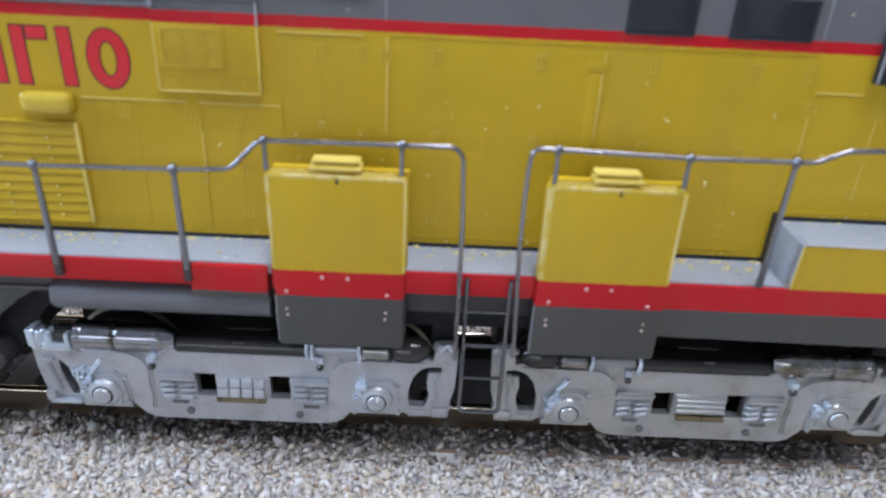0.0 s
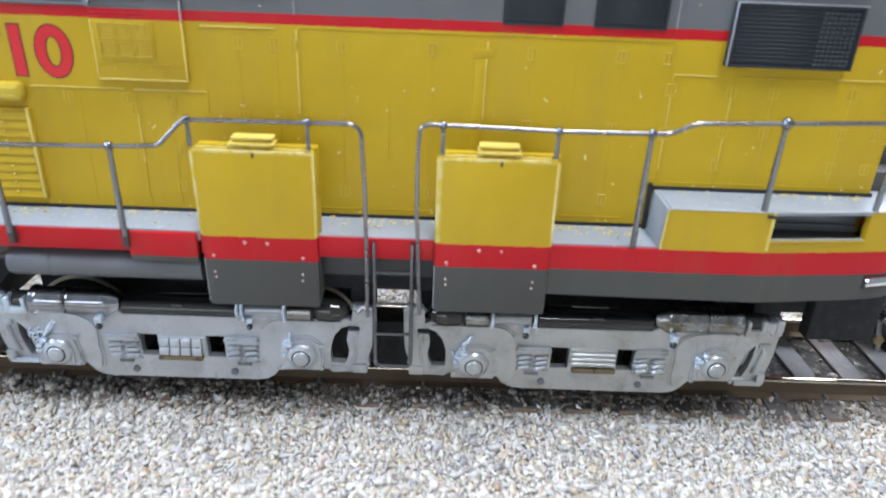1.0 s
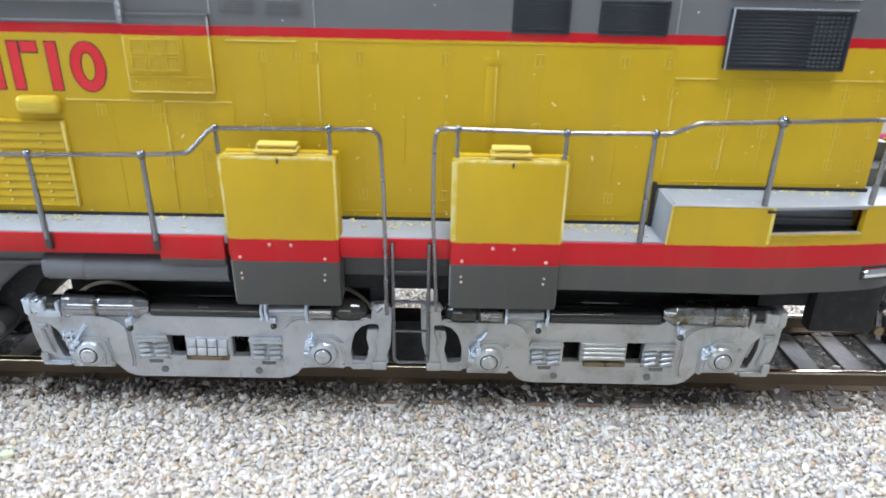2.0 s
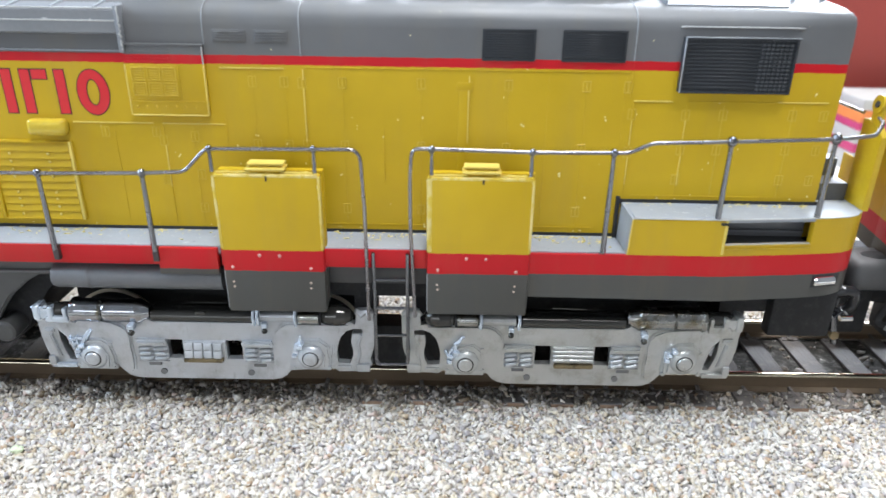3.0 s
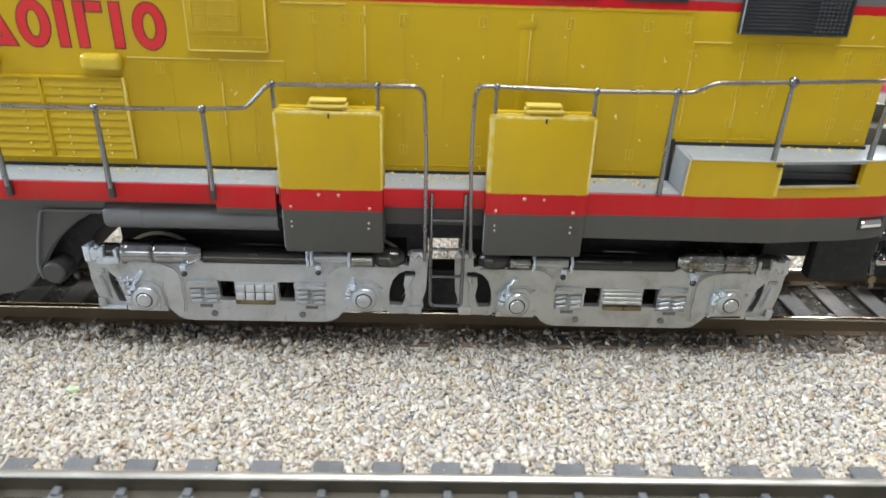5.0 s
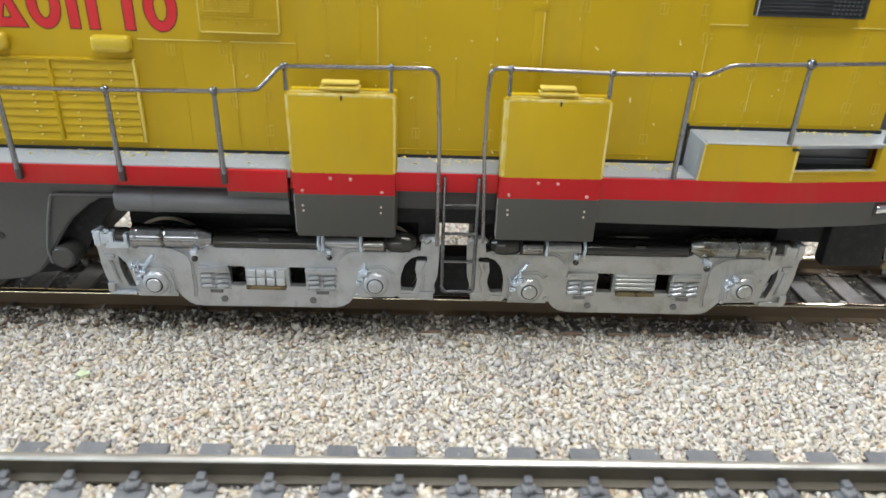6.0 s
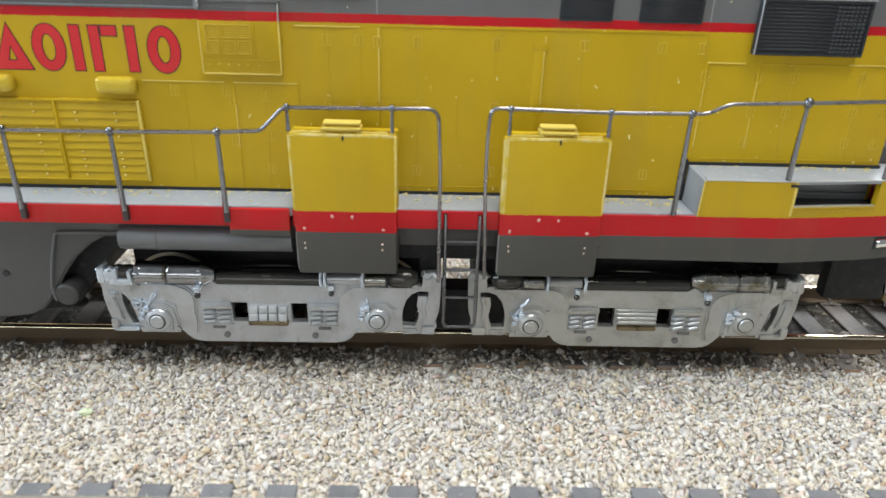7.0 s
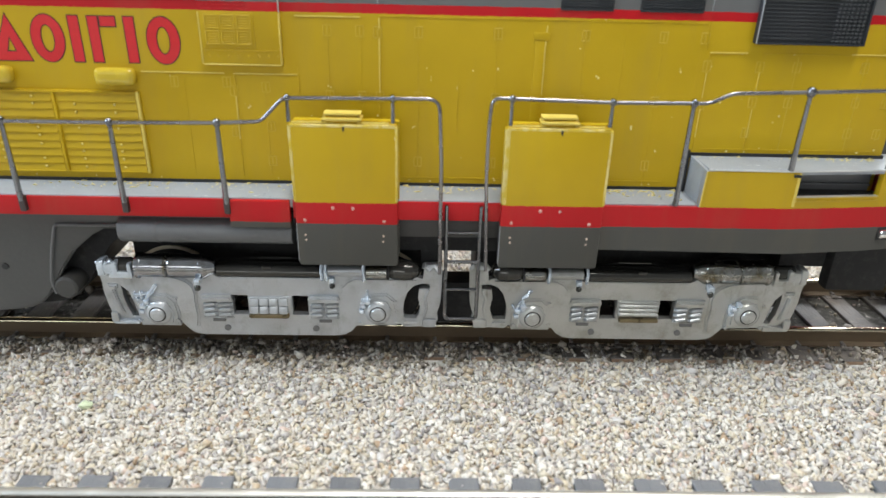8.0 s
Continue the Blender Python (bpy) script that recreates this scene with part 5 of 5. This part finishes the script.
    add("end_cylinder", turned(-15.3, zt, ((-22.8, 0.8), (-22.5, 1.15), (-19.9, 1.25), (-19.0, 1.0))), M_SHINY)
    add("rod", turned(-15.7, 12.75, ((9.2, 0.85), (14.4, 0.85))), paint)
    # thin pale line along the front of the rod
    add("rod_line", line([(9.3, -16.55, 12.85), (14.3, -16.55, 12.85)], 0.09), M_PALE)
    for u, h in (((8.4, 14.3), (9.0, 14.5), (14.55, 14.3)) if s > 0 else ((8.75, 13.9), (14.4, 13.9))):
        own = sweep([(cx + s * (u + d), y, z) for d, y, z in ((0, -16.6, 11.7), (0.06, -16.95, 12.4), (-0.05, -16.9, 13.2), (0, -16.2, h))], [0.26, 0.3, 0.24, 0.3], 7)
        add("clamp", own, M_GLINT_CASTING)
    add("cylinder_lug", bx(9.4, 10.3, -17.0, -15.6, 11.0, 12.1, 0.3), M_GLINT_CASTING)
    add("bolt", ball((cx + s * 9.9, -16.95, 10.9), 0.46), M_SHINY)
    add("brake_cylinder", turned(-15.4, 12.6, ((14.7, 1.0), (14.9, 1.35), (17.9, 1.35), (18.1, 1.2))), metal if s < 0 else M_OILED, "oil-stained brake cylinder")
    add("cylinder_joint", turned(-15.4, 12.6, ((18.0, 1.42), (18.3, 1.42))), M_BLACK)
    add("cylinder_dome", turned(-15.2, 12.75, ((18.2, 1.25), (19.0, 1.55), (20.6, 1.7), (21.8, 1.5), (22.6, 1.0), (22.9, 0.4))), M_SHINY, "oily black dome")
    add("top_bar", turned(-15.2, 12.3, ((-7.4, 0.7), (-7.2, 1.0), (8.2, 1.0), (8.4, 0.7))), M_SHINY, "oily black bar")
    add("top_web", bx(-7.6, 8.3, -15.2, -12.6, 11.5, 13.2, 0.3), M_SHINY)
    add("top_rod", line([(-1.4, -14.0, 13.9), (3.6, -14.0, 13.95)], 0.13), M_SHINY)
    add("top_fin", bx(-0.6, 1.0, -16.0, -15.2, 12.6, 13.4, 0.3), M_SHINY)
    # outer end: a notched bracket; inner end: a curved post with a rough top
    # only the first truck's bracket takes the glint tint
    rim = M_GLINT_CASTING if s > 0 else paint
    for a, c, y0, z0, z1 in ((-24.0, -21.5, -16.75, 12.2, 13.9), (-24.2, -23.2, -16.95, 12.0, 14.4), (-22.0, -21.3, -16.95, 12.0, 14.2), (-22.6, -19.2, -16.9, 11.6, 12.7), (-19.9, -19.3, -16.9, 12.0, 14.0)):
        add("end_bracket", bx(a, c, y0, -14.6, z0, z1, 0.26), rim)
    if s > 0:
        for k in range(5):
            add("bracket_tooth", ball((cx - 24.0 + k * 0.62, -16.6, 14.15 + 0.15 * math.sin(k * 2.6)), 0.32, stretch=(1.1, 1.3, 0.9)), rim)
    add("end_rib", prism(fl([(-23.3, 10.4), (-21.9, 10.4), (-21.9, 9.7), (-22.4, 9.5), (-21.9, 7.2), (-21.5, 5.6), (-22.6, 5.4), (-22.9, 7.2), (-23.2, 9.2)]), F - 0.5, F + 0.1, bevel=0.22))
    add("toe", bx(-23.4, -19.4, F - 0.55, F, 3.7, 4.5, 0.28), rim)
    add("toe", bx(-23.5, -22.4, F - 0.7, F, 4.2, 5.8, 0.28))
    own = sweep([(cx + s * (23.4 + 0.42 * k), -16.0 + 0.2 * math.sin(k * 2.2), 13.7 + 0.35 * math.sin(k * 1.9 + s)) for k in range(7)], [0.5 + 0.14 * math.sin(k * 3.1) for k in range(7)], 7)
    add("end_post_top", own)
    add("post_rib", line([(24.2, F - 0.1, 10.1), (23.7, F - 0.12, 8.6), (23.9, F - 0.12, 7.0), (23.5, F - 0.1, 5.2)], 0.24))
    add("toe", bx(23.3, 25.4, F - 0.4, F, 3.7, 5.1, 0.28))
    add("toe", bx(20.4, 22.6, F - 0.35, F, 4.0, 4.7, 0.2))
    # inner block, axles and wheels, far frame
    add("gear_block", bx(-23.2, 24.6, -6.4, 6.4, 3.5, 17.6, 0.5), M_CHASSIS)
    add("far_frame", bx(-23.5, 25, 13.6, 16.2, 3.5, 13.5, 0.5), paint)
    for u in (-16.5, 16.5):
        for y0 in (-9.8, 7.4):
            out = 1 if y0 < 0 else -1
            yf = y0 if y0 < 0 else y0 + 2.4
            add("wheel", sweep([(cx + s * u, yf + out * d, 5.9) for d in (0, 0.3, 1.7)], [6.2, 6.5, 6.5], 40), M_CHASSIS)
            # mirrored truck's flanges are black: the dark around them put into colour
            part("flange", sweep([(cx + s * u, yf + out * d, 5.9) for d in (1.7, 1.8, 2.3)], [6.6, 7.0, 6.9], 40), M_WHEEL if s > 0 else M_CHASSIS, frame_ob, "wheel flange, dull brass on one truck and black on the other")
        add("axle", sweep([(cx + s * u, -13, 5.9), (cx + s * u, 13, 5.9)], 1.2, 12), M_CHASSIS)
    add("motor_tower", bx(-6, 6, -10, 10, 15.0, 19.0, 0.4), M_CHASSIS)
    add("gear_cover", bx(8, 19, -6.8, 6.8, 11.0, 17.0, 1.5, seg=4), M_SHINY)


truck(-27.95, 1, M_SILVER, M_BRIGHT)
# made-up dark block between the trucks; it keeps light off the rail
part("gap_blocker", box(-5, 7, -9.2, -5.0, 0.2, 7.6, 0.2), M_CHASSIS, loco)
part("cross_beam", box(-9, 11, -13.6, 13.6, 15.3, 18.9, 0.3), M_CHASSIS, loco)
part("contact_box", box(-5, -1.8, -13.4, -9.0, 10.5, 16.0, 0.3), M_CHASSIS, loco)
truck(28.5, -1, M_STAINED, M_OILED)

# ---- the next locomotive, coupled behind ----
other = thing("coupled_locomotive", "yellow, red and grey end of a second model locomotive", "locomotive")
own = wall_along([(78.6, -2.0), (77.8, -8.0), (78.4, -12.0), (80.6, -15.2), (85.0, -17.4), (140.0, -17.8)], 17.6, 31.0, 1.0)
part("nose_wall", own, M_NEXT, other)
part("nose_wall", wall_along([(79.6, 14), (79.3, 4.0), (78.6, -2.0)], 18.9, 31.0, 1.0), M_NEXT, other)
part("side_body", box(95, 170, -14, 14, 24, 56, 0.8), M_NEXT, other)
part("platform", box(79.2, 96, -16.0, 14, 23.4, 24.5, 0.2), M_DECK, other)
own = prism([(2.2, 30.0), (2.0, 42.8), (-1.0, 43.2), (-3.2, 38.0), (-7.0, 34.0), (-13.5, 32.5), (-13.5, 30.0)], 0, 1.1, bevel=0.15)
for v in own.verts:
    v.co = Vector((77.6 - v.co.x * 0.03 + v.co.y, v.co.x, v.co.z))
plate = part("end_post", own, M_NEXT, other, "sloping yellow end plate")
part("eyelet", sweep([(77.5, 0.5, 44.1), (78.6, 0.5, 44.1)], 1.3, 18), M_YELLOW, plate)
part("eyelet_hole", sweep([(77.4, 0.5, 44.1), (77.54, 0.5, 44.1)], 0.6, 12), M_BLACK, plate)
part("underframe", box(89, 170, -13, 13, 9.5, 22, 1.0), M_CHASSIS, other)
for x0, x1, z0 in ((73.6, 79.4, 4.6), (79.2, 84.0, 10.4), (83.4, 90.0, 3.6)):
    part("coupler_housing", box(x0, x1, -3.6, 2.0, z0, 14.6, 0.6, seg=2), M_CHASSIS, other)
part("pilot_plate", box(81.5, 89.5, -13, 13, 9.6, 15.0, 0.8), M_CHASSIS, other)
shank = part("coupler", box(72.4, 90, -8.0, -0.8, 14.3, 19.7, 1.9, seg=4), M_BOX, other, "grey coupler shank with a black pocket")
part("pocket", ball((76.9, -5.0, 19.65), 1.0, stretch=(2.4, 1.6, 0.4)), M_CHASSIS, shank)
part("hose", sweep(rounded([(82.0, -6.5, 15.5), (79.0, -8.0, 12.0), (77.5, -8.4, 9.2), (80.5, -9.0, 8.8)], 1.4), 0.55, 9), M_CHASSIS, other)
part("hose_end", box(78.8, 81.2, -9.6, -8.4, 8.4, 9.3, 0.3), M_SILVER, other)
part("handrail", sweep(rounded([(79.0, -13.6, 30.0), (79.0, -16.5, 42.0), (120, -17.6, 42.5)], 1.2), RW, 8), M_WIRE, other)

# ---- paint flakes lying on the walkway and steps ----
rng = random.Random(8)
own = bmesh.new()
for k in range(330):
    if k < 235:
        x = rng.choice((rng.uniform(-60, -23), rng.uniform(-60, -23), rng.uniform(-8, 6), rng.uniform(20.5, 33), rng.uniform(20.5, 33)))
        y, z = HOOD - 0.2 - abs(rng.gauss(0, 1.5)), 24.9
        if y < -17.6:
            continue
    else:
        x, y, z = rng.uniform(34.5, 61), HOOD - 0.15 - abs(rng.gauss(0, 0.7)), 30.08 if rng.random() < 0.5 else 30.5
        z = 30.1 if x < 46.8 else 30.22
    s, a, up = 0.12 + 0.62 * rng.random() ** 3, rng.uniform(0, 6.3), rng.uniform(0.05, 0.32)
    c, d = math.cos(a), math.sin(a)
    vs = [own.verts.new(p) for p in ((x + s * c, y + s * d * 0.6, z), (x - s * d * 0.5, y + s * c * 0.4, z + up), (x - s * c, y - s * d * 0.6, z + 0.02), (x, y, z + up * 0.7 + 0.06))]
    for f in ((0, 1, 2), (0, 3, 1), (1, 3, 2), (0, 2, 3)):
        own.faces.new([vs[i] for i in f])
for k in range(18):
    x = rng.choice((rng.uniform(-60, -23), rng.uniform(-8, 6), rng.uniform(20.5, 33), rng.uniform(34, 61)))
    ball((x, HOOD - 0.1, (30.9 if x > 33.5 else 25.6) + abs(rng.gauss(0, 0.35))), rng.uniform(0.05, 0.11), own, (rng.uniform(0.8, 2.0), 0.6, rng.uniform(0.6, 1.4)))
for x, z in ((5.1, 41.9), (-3.8, 40.5), (18.9, 41.1), (-0.1, 39.4), (-6.2, 33.6), (24.6, 34.2), (28.4, 31.0), (-17.8, 39.3), (30.2, 42.3), (-29.0, 36.2), (36.5, 38.0), (58.2, 46.0)):
    for j in range(2):
        ball((x + rng.uniform(-0.18, 0.18), HOOD - 0.05, z + rng.uniform(-0.3, 0.3)), rng.uniform(0.07, 0.15), own, (rng.uniform(0.7, 1.3), 0.45, rng.uniform(0.8, 1.9)))
for k in range(16):
    x, z = rng.uniform(-42, 60), rng.uniform(27, 47)
    if z < 32 and x > 33:
        continue
    ball((x, HOOD - 0.08, z), rng.uniform(0.05, 0.1), own, (rng.uniform(0.7, 1.4), 0.5, rng.uniform(0.8, 2.0)))
tagged(new("paint_flakes", mesh_of("paint_flakes", own, M_CHIP)), "crumbs of yellow paint lying on the walkway", "flakes", kind="stuff")

# ---- behind the tracks: buildings of the layout ----
house = thing("model_building", "red model building with a pink door and small windows", "building")
part("wall", box(3, 330, 150, 190, -4, 64, 0.5), M_WALLRED, house)
part("door", box(106, 124, 148.6, 150, -4, 60, 0.4), M_PINK, house, "tall pink door")
for x in (103.5, 126):
    part("door_trim", box(x - 1.5, x + 1.5, 148, 150, -4, 62, 0.4), M_WHITE, house)
part("corner_trim", box(3, 6, 148.5, 150.5, -4, 64, 0.3), M_WHITE, house)
for x in (23.5, 67, 86.5):
    for z in (20, 44):
        w = part("window", box(x - 4.6, x + 4.6, 148.9, 150, z - 1, z + 6.2, 0.3), M_GREEN, house)
        part("pane", box(x - 3.8, x + 3.8, 148.6, 149.2, z - 0.2, z + 5.4, 0.1), M_GLASS, w)
part("stair_rail", sweep([(44, 146, 38), (66, 146, 66)], 1.3, 8), M_GREEN, house)
hall = thing("cream_building", "plain cream-coloured model building", "building")
part("wall", box(-300, -24, 160, 200, -4, 66, 0.5), M_CREAM, hall)
shed = thing("yellow_shed", "small yellow model shed", "building")
part("wall", box(-20, 2.0, 165, 195, -4, 66, 0.5), M_CREAM, shed)
part("post", sweep([(-24, 158, -4), (-24, 158, 52)], 2.2, 10), M_MAGENTA, shed)
stack = thing("striped_trailer", "white, orange and magenta striped model trailer", "trailer")
for z0, z1, mat in ((-4, 2.5, M_WHITE), (2.5, 5.5, M_MAGENTA), (5.5, 10, M_WHITE), (10, 12.5, M_MAGENTA), (12.5, 16.5, M_ORANGE), (16.5, 20, M_WHITE)):
    part("stripe", box(142, 188, 118, 140, z0, z1, 0.4), mat, stack)

# ---- a crumb of pale green foam lying on the gravel ----
rng = random.Random(3)
own = bmesh.new()
bmesh.ops.create_icosphere(own, subdivisions=2, radius=1.0)
for v in own.verts:
    v.co = Vector((v.co.x * 1.0, v.co.y * 0.75, v.co.z * 0.5)) * rng.uniform(0.75, 1.15)
M_FOAM = plain("pale_green_foam", (0.56, 0.62, 0.42), 0.8, grain=0.3, vary=0.15, depth=0.2)
crumb = new("foam_crumb", mesh_of("foam_crumb", own, M_FOAM))
crumb.location = (-51.7 * MM, -28.1 * MM, -2.6 * MM)
tagged(crumb, "small pale green foam crumb lying on gravel", "foam crumb")
